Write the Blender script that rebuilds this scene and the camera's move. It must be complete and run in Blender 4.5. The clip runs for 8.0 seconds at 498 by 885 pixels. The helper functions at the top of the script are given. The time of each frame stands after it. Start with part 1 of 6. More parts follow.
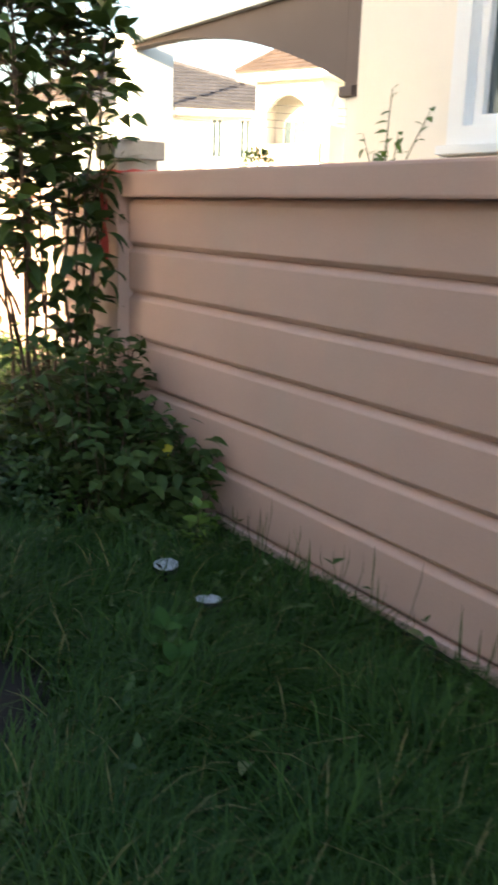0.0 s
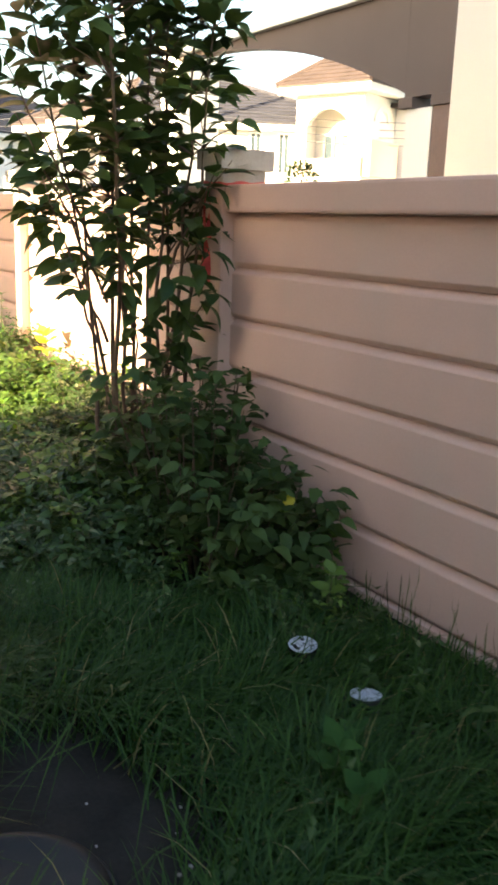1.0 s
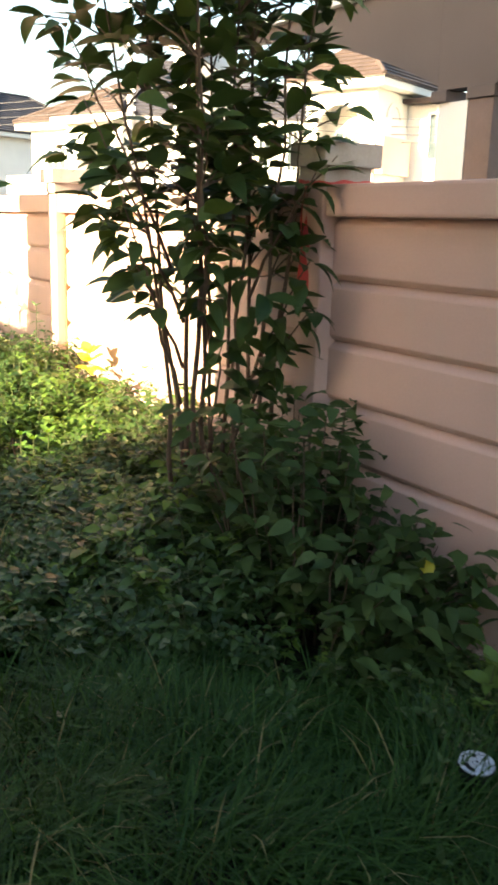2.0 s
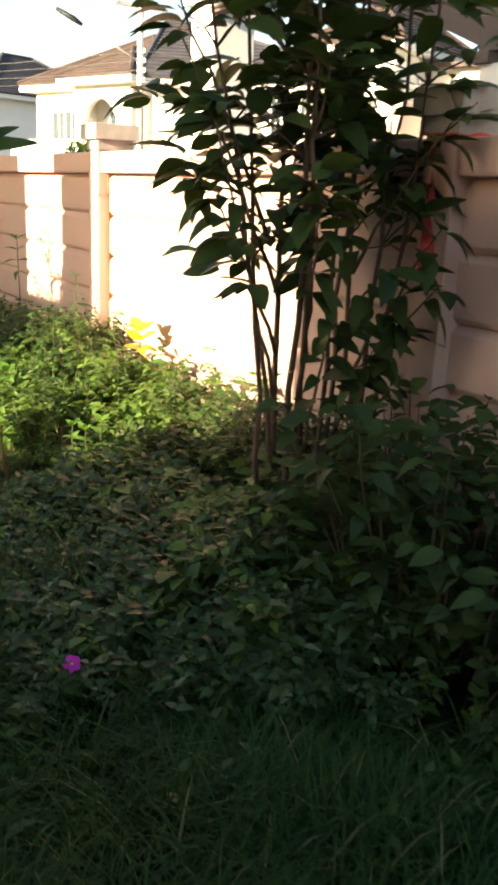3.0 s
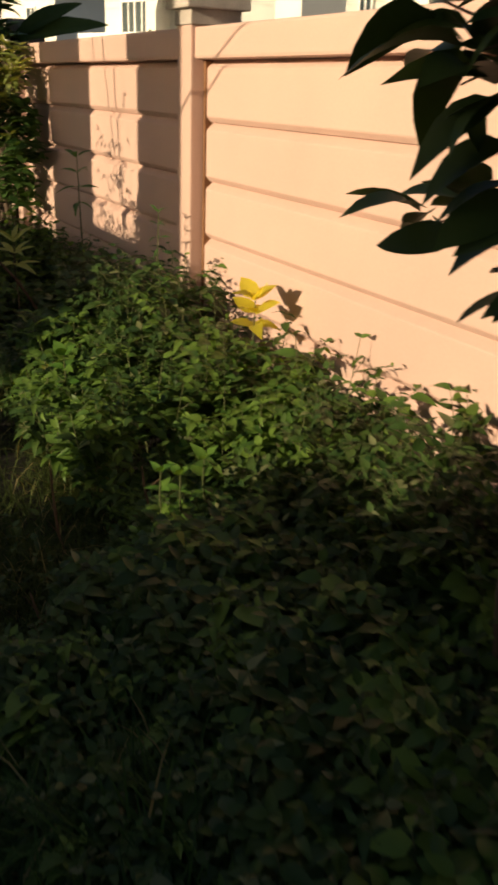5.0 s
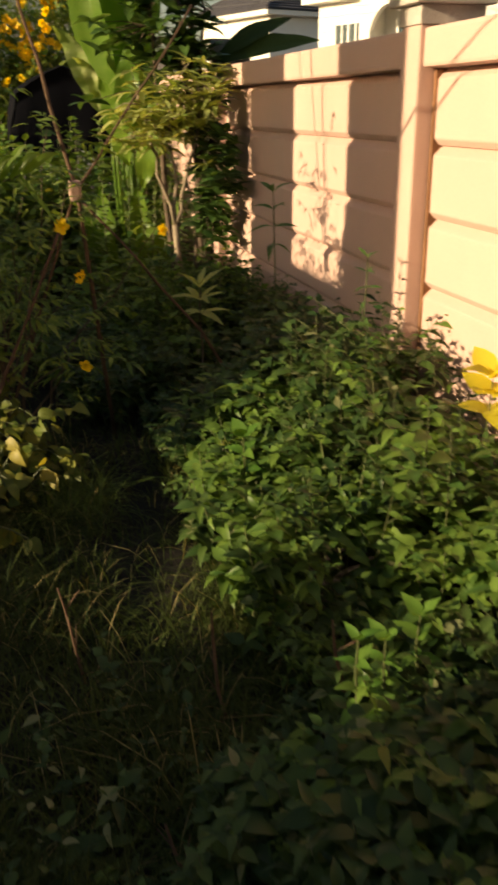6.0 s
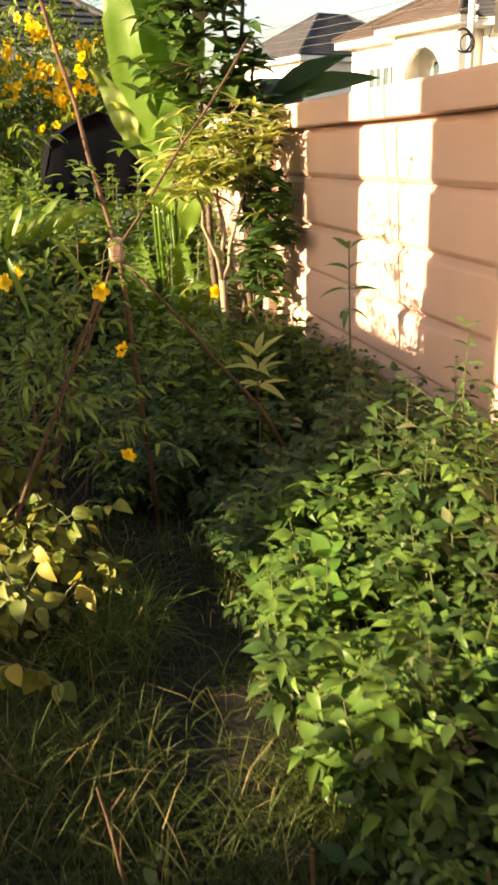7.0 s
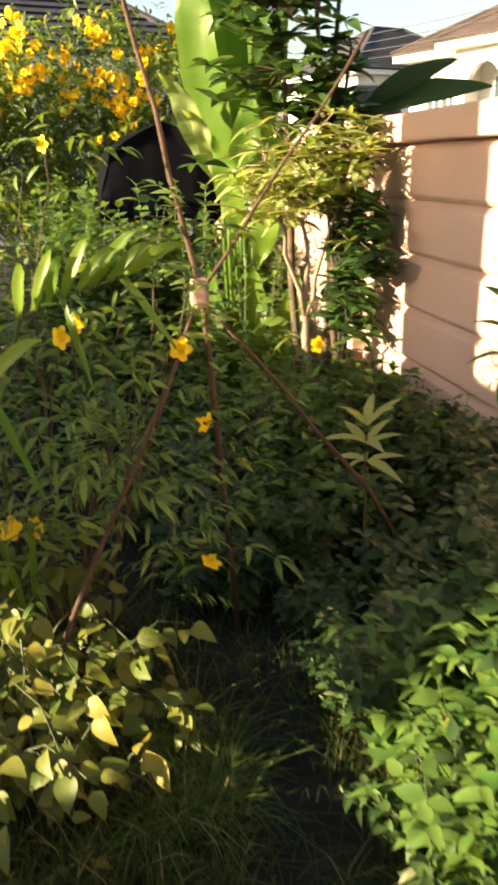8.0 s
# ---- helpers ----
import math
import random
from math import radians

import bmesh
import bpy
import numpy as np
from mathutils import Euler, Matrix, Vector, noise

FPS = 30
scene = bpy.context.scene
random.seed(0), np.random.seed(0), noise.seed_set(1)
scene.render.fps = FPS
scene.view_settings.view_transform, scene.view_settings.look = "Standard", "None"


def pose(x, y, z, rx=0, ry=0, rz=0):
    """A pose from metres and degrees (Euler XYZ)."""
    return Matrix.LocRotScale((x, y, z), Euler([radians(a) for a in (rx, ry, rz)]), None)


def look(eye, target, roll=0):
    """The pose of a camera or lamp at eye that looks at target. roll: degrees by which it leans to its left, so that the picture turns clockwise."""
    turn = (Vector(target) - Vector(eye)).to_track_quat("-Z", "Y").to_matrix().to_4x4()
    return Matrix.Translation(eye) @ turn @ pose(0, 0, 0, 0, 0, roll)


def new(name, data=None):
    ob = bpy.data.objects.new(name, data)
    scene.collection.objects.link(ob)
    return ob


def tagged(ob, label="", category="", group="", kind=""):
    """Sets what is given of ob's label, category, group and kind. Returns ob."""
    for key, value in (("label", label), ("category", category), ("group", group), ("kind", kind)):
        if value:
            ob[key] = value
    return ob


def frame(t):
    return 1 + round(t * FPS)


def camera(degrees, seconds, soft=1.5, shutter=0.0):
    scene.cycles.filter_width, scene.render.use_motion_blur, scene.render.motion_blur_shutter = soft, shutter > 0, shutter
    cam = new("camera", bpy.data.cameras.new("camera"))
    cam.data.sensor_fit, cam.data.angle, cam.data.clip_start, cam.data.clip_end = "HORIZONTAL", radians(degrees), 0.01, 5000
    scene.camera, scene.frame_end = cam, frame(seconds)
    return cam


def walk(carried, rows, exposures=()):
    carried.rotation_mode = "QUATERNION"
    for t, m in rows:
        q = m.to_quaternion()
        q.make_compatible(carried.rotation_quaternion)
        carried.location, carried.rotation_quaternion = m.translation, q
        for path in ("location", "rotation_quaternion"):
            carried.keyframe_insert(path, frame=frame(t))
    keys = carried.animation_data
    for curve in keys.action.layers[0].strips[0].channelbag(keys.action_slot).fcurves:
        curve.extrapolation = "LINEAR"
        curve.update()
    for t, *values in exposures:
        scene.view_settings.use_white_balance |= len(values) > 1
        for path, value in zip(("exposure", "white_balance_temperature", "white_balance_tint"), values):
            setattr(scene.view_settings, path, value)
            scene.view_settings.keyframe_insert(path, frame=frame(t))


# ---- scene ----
cam = camera(31.8, 8.0, soft=3.2, shutter=0.3)
PATH = [
    (0, (-0.176, 0.107, 1.493), (0.917, 1.704, 0.986), 1.9),
    (0.5, (-0.159, 0.451, 1.478), (0.837, 2.118, 0.999), 2.1),
    (1, (-0.24, 0.808, 1.493), (0.81, 2.442, 1.014), 2.1),
    (1.5, (-0.23, 1.22, 1.484), (0.822, 2.85, 0.998), 1.6),
    (1.7, (-0.237, 1.38, 1.514), (0.81, 3.015, 1.034), 1.7),
    (2.8, (-0.338, 2.103, 1.495), (0.737, 3.707, 0.972), 2.6),
    (3, (-0.298, 2.263, 1.47), (0.751, 3.876, 0.923), 2.5),
    (3.5, (-0.185, 2.658, 1.474), (0.827, 4.278, 0.879), 2.3),
    (4, (-0.153, 3.022, 1.46), (0.892, 4.6, 0.814), 2.2),
    (4.2, (-0.111, 3.159, 1.444), (0.94, 4.723, 0.774), 2.1),
    (5.3, (0.364, 4.083, 1.449), (1.16, 5.75, 0.683), 1.6),
    (5.5, (0.404, 4.236, 1.45), (1.136, 5.938, 0.697), 1.1),
    (6, (0.532, 4.567, 1.431), (1.017, 6.371, 0.716), -0.3),
    (6.5, (0.61, 4.878, 1.43), (0.959, 6.731, 0.761), -1.1),
    (7, (0.554, 5.17, 1.435), (0.978, 7.021, 0.805), -1.2),
    (7.5, (0.528, 5.554, 1.407), (0.958, 7.407, 0.788), -0.2),
    (8, (0.511, 5.919, 1.457), (0.848, 7.796, 0.854), -0.4),
]
EXPOSURES = [(0, 3.3, 6500, 10), (1.0, 3.24, 6500, 10), (1.7, 3.27, 6500, 10), (3.0, 2.5, 6500, 10), (3.5, 2.2, 6500, 10), (4.0, 1.75, 6500, 10), (5.3, 0.3, 6700, 10),
             (5.6, 0.3, 6800, 10), (6.0, 0.95, 7200, 11), (6.5, 2.15, 7500, 13), (7.0, 2.3, 7200, 13), (8.0, 2.3, 6650, 10)]
walk(cam, [(t, look(eye, target, roll)) for t, eye, target, roll in PATH], EXPOSURES)

# ---- light: a low warm sun behind the left shoulder, pale sky ----
SUN_AZ, SUN_EL = 7.0, 15.5           # the sun stands on the -x side, turned 7 degrees towards -y
world = bpy.data.worlds.new("sky_world")
scene.world = world
world.use_nodes = True
wn = world.node_tree
sky = wn.nodes.new("ShaderNodeTexSky")
sky.sky_type = "NISHITA"
sky.sun_disc = False
sky.sun_elevation = radians(SUN_EL)
sky.sun_rotation = radians(-90 - SUN_AZ)
sky.air_density, sky.dust_density, sky.ozone_density = 1.2, 2.6, 1.0
wn.nodes["Background"].inputs["Strength"].default_value = 0.075
wn.links.new(sky.outputs[0], wn.nodes["Background"].inputs["Color"])
sun = new("sun", bpy.data.lights.new("sun", "SUN"))
sun.data.energy, sun.data.angle, sun.data.color = 5.0, radians(0.5), (1.0, 0.80, 0.52)
to_sun = Vector((-math.cos(radians(SUN_AZ)) * math.cos(radians(SUN_EL)), -math.sin(radians(SUN_AZ)) * math.cos(radians(SUN_EL)), math.sin(radians(SUN_EL))))
sun.matrix_world = look(to_sun * 30, (0, 0, 0))


# ---- materials ----
def surface(name, color, rough=0.7, vary=0.25, scale=3.0, fine=60.0, bump=0.15, spec=0.4, metal=0.0, stain=None, stain_amount=0.0, island=False):
    """A plain opaque surface: large blotches, fine grain, relief."""
    m = bpy.data.materials.new(name)
    m.use_nodes = True
    nt = m.node_tree
    n, l = nt.nodes, nt.links
    p = n["Principled BSDF"]
    p.inputs["Roughness"].default_value = rough
    p.inputs["Metallic"].default_value = metal
    p.inputs["Specular IOR Level"].default_value = spec
    co = n.new("ShaderNodeTexCoord")
    geo = n.new("ShaderNodeNewGeometry")
    big = n.new("ShaderNodeTexNoise")
    big.inputs["Scale"].default_value, big.inputs["Detail"].default_value = scale, 6
    small = n.new("ShaderNodeTexNoise")
    small.inputs["Scale"].default_value, small.inputs["Detail"].default_value = fine, 4
    l.new(geo.outputs["Position"], big.inputs["Vector"])
    l.new(geo.outputs["Position"], small.inputs["Vector"])
    add = n.new("ShaderNodeMath")
    add.operation = "MULTIPLY_ADD"
    add.inputs[1].default_value = 0.35
    l.new(small.outputs["Fac"], add.inputs[0])
    l.new(big.outputs["Fac"], add.inputs[2])
    ramp = n.new("ShaderNodeMapRange")
    ramp.inputs["From Min"].default_value, ramp.inputs["From Max"].default_value = 0.35, 1.0
    ramp.inputs["To Min"].default_value, ramp.inputs["To Max"].default_value = 1 - vary, 1 + vary
    l.new(add.outputs[0], ramp.inputs["Value"])
    rnd = n.new("ShaderNodeObjectInfo")
    tone = n.new("ShaderNodeMapRange")
    tone.inputs["To Min"].default_value, tone.inputs["To Max"].default_value = 1 - vary * 0.3, 1 + vary * 0.3
    l.new(geo.outputs["Random Per Island"] if island else rnd.outputs["Random"], tone.inputs["Value"])
    mul = n.new("ShaderNodeMath")
    mul.operation = "MULTIPLY"
    l.new(ramp.outputs[0], mul.inputs[0])
    l.new(tone.outputs[0], mul.inputs[1])
    scalec = n.new("ShaderNodeVectorMath")
    scalec.operation = "SCALE"
    scalec.inputs[0].default_value = color
    l.new(mul.outputs[0], scalec.inputs["Scale"])
    out = scalec.outputs[0]
    if stain:
        st = n.new("ShaderNodeTexNoise")
        st.inputs["Scale"].default_value, st.inputs["Detail"].default_value, st.inputs["Roughness"].default_value = 2.2, 9, 0.65
        mp = n.new("ShaderNodeMapping")
        mp.inputs["Scale"].default_value = (1.0, 1.6, 0.5)
        l.new(geo.outputs["Position"], mp.inputs["Vector"])
        l.new(mp.outputs[0], st.inputs["Vector"])
        sr = n.new("ShaderNodeMapRange")
        sr.inputs["From Min"].default_value, sr.inputs["From Max"].default_value = 0.5, 0.75
        sr.inputs["To Max"].default_value = stain_amount
        l.new(st.outputs["Fac"], sr.inputs["Value"])
        mix = n.new("ShaderNodeMix")
        mix.data_type = "RGBA"
        mix.inputs["B"].default_value = (*stain, 1)
        l.new(sr.outputs[0], mix.inputs["Factor"])
        l.new(out, mix.inputs["A"])
        out = mix.outputs["Result"]
    l.new(out, p.inputs["Base Color"])
    if bump:
        b = n.new("ShaderNodeBump")
        b.inputs["Strength"].default_value, b.inputs["Distance"].default_value = bump, 0.01
        l.new(add.outputs[0], b.inputs["Height"])
        l.new(b.outputs[0], p.inputs["Normal"])
    return m


def leafstuff(name, low, high, through_light=0.35, rough=0.45, island=True, spec=0.35, old=None, old_share=0.0):
    """Leaf: colour from low to high leaf by leaf, gloss, light shining through."""
    m = bpy.data.materials.new(name)
    m.use_nodes = True
    nt = m.node_tree
    n, l = nt.nodes, nt.links
    p = n["Principled BSDF"]
    geo = n.new("ShaderNodeNewGeometry")
    info = n.new("ShaderNodeObjectInfo")
    which = geo.outputs["Random Per Island"] if island else info.outputs["Random"]
    noi = n.new("ShaderNodeTexNoise")
    noi.inputs["Scale"].default_value, noi.inputs["Detail"].default_value = 45, 4
    l.new(geo.outputs["Position"], noi.inputs["Vector"])
    addm = n.new("ShaderNodeMath")
    addm.operation = "MULTIPLY_ADD"
    addm.inputs[1].default_value = 0.5
    l.new(noi.outputs["Fac"], addm.inputs[0])
    sub = n.new("ShaderNodeMath")
    sub.operation = "SUBTRACT"
    sub.inputs[1].default_value = 0.25
    l.new(which, sub.inputs[0])
    l.new(sub.outputs[0], addm.inputs[2])
    mix = n.new("ShaderNodeMix")
    mix.data_type = "RGBA"
    mix.inputs["A"].default_value, mix.inputs["B"].default_value = (*low, 1), (*high, 1)
    l.new(addm.outputs[0], mix.inputs["Factor"])
    out = mix.outputs["Result"]
    if old:
        wh = n.new("ShaderNodeTexWhiteNoise")
        wh.noise_dimensions = "1D"
        l.new(which, wh.inputs["W"])
        lt = n.new("ShaderNodeMath")
        lt.operation = "LESS_THAN"
        lt.inputs[1].default_value = old_share
        l.new(wh.outputs["Value"], lt.inputs[0])
        mo = n.new("ShaderNodeMix")
        mo.data_type = "RGBA"
        mo.inputs["B"].default_value = (*old, 1)
        l.new(lt.outputs[0], mo.inputs["Factor"])
        l.new(out, mo.inputs["A"])
        out = mo.outputs["Result"]
    l.new(out, p.inputs["Base Color"])
    p.inputs["Roughness"].default_value = rough
    p.inputs["Specular IOR Level"].default_value = spec
    bp = n.new("ShaderNodeBump")
    bp.inputs["Strength"].default_value, bp.inputs["Distance"].default_value = 0.25, 0.004
    l.new(noi.outputs["Fac"], bp.inputs["Height"])
    l.new(bp.outputs[0], p.inputs["Normal"])
    tr = n.new("ShaderNodeBsdfTranslucent")
    warm = n.new("ShaderNodeVectorMath")
    warm.operation = "MULTIPLY"
    warm.inputs[1].default_value = (1.5, 1.35, 0.6)
    l.new(out, warm.inputs[0])
    l.new(warm.outputs[0], tr.inputs["Color"])
    ms = n.new("ShaderNodeMixShader")
    ms.inputs["Fac"].default_value = through_light
    l.new(p.outputs[0], ms.inputs[1])
    l.new(tr.outputs[0], ms.inputs[2])
    l.new(ms.outputs[0], n["Material Output"].inputs["Surface"])
    return m


def glass(name, color=(0.05, 0.07, 0.08)):
    m = bpy.data.materials.new(name)
    m.use_nodes = True
    p = m.node_tree.nodes["Principled BSDF"]
    p.inputs["Base Color"].default_value = (*color, 1)
    p.inputs["Roughness"].default_value = 0.06
    p.inputs["Specular IOR Level"].default_value = 0.8
    return m


def tiles(name, color, pitch=0.32):
    """Roof covering: rows of rounded tiles as relief and tone."""
    m = surface(name, color, 0.75, 0.35, 1.5, 25, 0.0)
    nt = m.node_tree
    n, l = nt.nodes, nt.links
    co = n.new("ShaderNodeTexCoord")
    w1 = n.new("ShaderNodeTexWave")
    w1.bands_direction = "X"
    w1.inputs["Scale"].default_value = 0.314 / pitch
    w2 = n.new("ShaderNodeTexWave")
    w2.bands_direction = "Z"
    w2.wave_profile = "SAW"
    w2.inputs["Scale"].default_value = 0.314 / 0.2
    for w in (w1, w2):
        l.new(co.outputs["Object"], w.inputs["Vector"])
    mx = n.new("ShaderNodeMath")
    mx.operation = "MULTIPLY_ADD"
    mx.inputs[1].default_value = 0.22
    l.new(w1.outputs["Fac"], mx.inputs[0])
    l.new(w2.outputs["Fac"], mx.inputs[2])
    b = n.new("ShaderNodeBump")
    b.inputs["Strength"].default_value, b.inputs["Distance"].default_value = 0.5, 0.03
    l.new(mx.outputs[0], b.inputs["Height"])
    l.new(b.outputs[0], n["Principled BSDF"].inputs["Normal"])
    return m


PAINT = surface("rose_beige_paint", (0.52, 0.353, 0.303), 0.62, 0.10, 1.3, 90, 0.10, 0.35, stain=(0.42, 0.36, 0.31), stain_amount=0.35)
CONCRETE = surface("bare_concrete", (0.40, 0.36, 0.33), 0.85, 0.30, 7, 120, 0.45, 0.25, stain=(0.18, 0.17, 0.16), stain_amount=0.6)
# brown that stands in for shade in a groove
GROOVE_SHADE = surface("groove_shade_brown", (0.17, 0.085, 0.045), 0.9, 0.35, 9, 80, 0.5, 0.15)
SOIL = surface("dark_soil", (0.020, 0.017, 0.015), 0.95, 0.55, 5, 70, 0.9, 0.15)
CREAM = surface("cream_render", (0.74, 0.72, 0.67), 0.8, 0.06, 1.2, 60, 0.08)
WHITE = surface("white_paint", (0.80, 0.80, 0.79), 0.6, 0.05, 1.5, 60, 0.05)
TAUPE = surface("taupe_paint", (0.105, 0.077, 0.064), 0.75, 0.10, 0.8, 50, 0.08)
BROWN = surface("brown_paint", (0.16, 0.105, 0.085), 0.6, 0.2, 2, 30, 0.1)
PINK = surface("pink_render", (0.62, 0.44, 0.36), 0.8, 0.08, 1.2, 60, 0.08)
HOUSEWALL = surface("shade_house_render", (0.30, 0.28, 0.25), 0.85, 0.1, 1.0, 50, 0.1)
ROOF_RED = tiles("red_brown_tiles", (0.058, 0.041, 0.036))
ROOF_DARK = tiles("slate_blue_tiles", (0.042, 0.041, 0.050))
GLASS = glass("window_glass")
ALU = surface("pale_window_frame", (0.72, 0.76, 0.80), 0.4, 0.04, 2, 60, 0.03)
BARK = surface("grey_brown_bark", (0.105, 0.076, 0.055), 0.85, 0.35, 18, 120, 0.7, 0.2)
PALE_BARK = surface("pale_bark", (0.25, 0.20, 0.145), 0.8, 0.3, 18, 120, 0.5, 0.2)
DRY = surface("dry_stick", (0.10, 0.062, 0.040), 0.85, 0.3, 25, 150, 0.5, 0.2)
BLACK = surface("black_plastic", (0.012, 0.0125, 0.014), 0.5, 0.35, 6, 90, 0.25, 0.2, stain=(0.034, 0.037, 0.042), stain_amount=0.5)
SHEET = surface("black_cover_sheet", (0.0035, 0.004, 0.0065), 0.8, 0.3, 5, 80, 0.3, 0.05)
RED = surface("red_ribbon_cloth", (0.50, 0.075, 0.07), 0.6, 0.2, 20, 200, 0.2)
SHELL = surface("mosaic_glass_chips", (0.48, 0.52, 0.60), 0.3, 0.5, 60, 160, 0.6, 0.6)
POLE = surface("pole_concrete", (0.48, 0.46, 0.43), 0.85, 0.2, 3, 60, 0.2)
CABLE = surface("grey_cable", (0.07, 0.07, 0.075), 0.5, 0.2, 5, 40, 0.0)
RUBBER = surface("black_cable", (0.02, 0.02, 0.022), 0.6, 0.2, 5, 40, 0.0)

WILD_GRASS = leafstuff("dry_grass_blade", (0.022, 0.042, 0.009), (0.070, 0.092, 0.024), 0.3, 0.6, spec=0.15, old=(0.24, 0.20, 0.09), old_share=0.07)
# brightened grass colour, standing in for sun on the tuft
SUNLIT_GRASS = leafstuff("sunlit_tuft_grass", (0.07, 0.13, 0.022), (0.17, 0.24, 0.05), 0.45, 0.5, island=True)
GRASS = leafstuff("grass_blade", (0.012, 0.042, 0.008), (0.046, 0.102, 0.018), 0.3, 0.55, spec=0.2, old=(0.18, 0.16, 0.07), old_share=0.035)
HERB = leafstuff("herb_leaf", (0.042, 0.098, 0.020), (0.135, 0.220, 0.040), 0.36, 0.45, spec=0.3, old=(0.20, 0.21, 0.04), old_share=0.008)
SHRUB = leafstuff("shrub_leaf", (0.026, 0.052, 0.016), (0.060, 0.100, 0.028), 0.22, 0.5, island=False, spec=0.16)
SHRUB_MASS = leafstuff("shrub_leaf_mass", (0.026, 0.052, 0.016), (0.060, 0.100, 0.028), 0.22, 0.5, spec=0.16)
GREEN_SHRUB = leafstuff("mid_green_leaf", (0.034, 0.084, 0.024), (0.088, 0.160, 0.040), 0.34, 0.4)
LIME = leafstuff("lime_leaf", (0.20, 0.28, 0.065), (0.50, 0.52, 0.20), 0.42, 0.4)
BROAD = leafstuff("broad_leaf", (0.09, 0.19, 0.025), (0.19, 0.30, 0.04), 0.48, 0.35, island=False)
YELLOWING = leafstuff("yellowing_leaf", (0.075, 0.118, 0.018), (0.195, 0.20, 0.036), 0.32, 0.5, island=False)
VINE_MASS = leafstuff("yellowing_leaf_mass", (0.075, 0.118, 0.018), (0.195, 0.20, 0.036), 0.32, 0.5)
# these two are HERB darkened for shade; their pale leaves imitate silvery sheen
SHADE_HERB = leafstuff("shade_herb_leaf", (0.020, 0.048, 0.012), (0.058, 0.100, 0.024), 0.25, 0.42, spec=0.26, old=(0.15, 0.17, 0.08), old_share=0.05)
SHADE_HERB_LEAF = leafstuff("shade_weed_leaf", (0.020, 0.048, 0.012), (0.058, 0.100, 0.024), 0.25, 0.42, island=False, spec=0.26, old=(0.15, 0.17, 0.08), old_share=0.05)
LAWN_WEED = leafstuff("lawn_weed_leaf", (0.022, 0.066, 0.014), (0.045, 0.105, 0.022), 0.3, 0.6, island=False, spec=0.12)
HERB_LEAF = leafstuff("weed_leaf", (0.042, 0.098, 0.020), (0.135, 0.220, 0.040), 0.36, 0.45, island=False, spec=0.3)
VINE_YELLOW = leafstuff("vine_yellow_leaf", (0.24, 0.215, 0.036), (0.34, 0.30, 0.055), 0.4, 0.5, island=False)
SPRIG = leafstuff("sprig_leaf", (0.06, 0.15, 0.022), (0.13, 0.24, 0.04), 0.42, 0.42, island=False)
PALM = leafstuff("palm_leaf", (0.12, 0.22, 0.025), (0.22, 0.32, 0.045), 0.48, 0.4, island=False)
YELLOW_LEAF = leafstuff("yellow_leaf", (0.46, 0.42, 0.04), (0.62, 0.54, 0.06), 0.5, 0.45, island=False)
BELL_LEAF = leafstuff("bell_shrub_leaf", (0.062, 0.130, 0.028), (0.21, 0.28, 0.058), 0.42, 0.45, island=True, old=(0.42, 0.38, 0.05), old_share=0.03)
BELL = leafstuff("yellow_petal", (0.85, 0.50, 0.012), (0.92, 0.68, 0.03), 0.40, 0.5)
PURPLE = leafstuff("magenta_petal", (0.45, 0.02, 0.42), (0.58, 0.04, 0.55), 0.3, 0.5)
STEM = leafstuff("green_stem", (0.05, 0.065, 0.022), (0.09, 0.10, 0.035), 0.0, 0.6)


# ---- helpers for building ----
def thing(name, base, label, category, group="", kind=""):
    e = new(name)
    e.location = base
    e.empty_display_size = 0.1
    return tagged(e, label, category, group, kind)


def world_place(ob):
    v = Vector((0, 0, 0))
    while ob is not None:
        v += ob.location
        ob = ob.parent
    return v


def mesh_of(bm, name, material=None, smooth=False):
    me = bpy.data.meshes.new(name)
    bm.to_mesh(me)
    bm.free()
    if material:
        me.materials.append(material)
    if smooth:
        for p in me.polygons:
            p.use_smooth = True
    return me


def part(name, bm, material, parent, label="", smooth=False):
    """Links a bmesh, given in world coordinates, as one mesh under parent."""
    ob = new(name, mesh_of(bm, name, material, smooth))
    ob.parent = parent
    ob.location = -world_place(parent)
    if label:
        ob["label"] = label
    return ob


def box(bm, x0, x1, y0, y1, z0, z1, bevel=0.0):
    r = bmesh.ops.create_cube(bm, size=1.0)
    for v in r["verts"]:
        v.co = Vector((x0 + (v.co.x + 0.5) * (x1 - x0), y0 + (v.co.y + 0.5) * (y1 - y0), z0 + (v.co.z + 0.5) * (z1 - z0)))
    if bevel:
        edges = {e for v in r["verts"] for e in v.link_edges}
        bmesh.ops.bevel(bm, geom=list(edges), offset=bevel, segments=2, affect="EDGES", profile=0.6)
    return bm


def boxbm(*a, bevel=0.0):
    return box(bmesh.new(), *a, bevel=bevel)


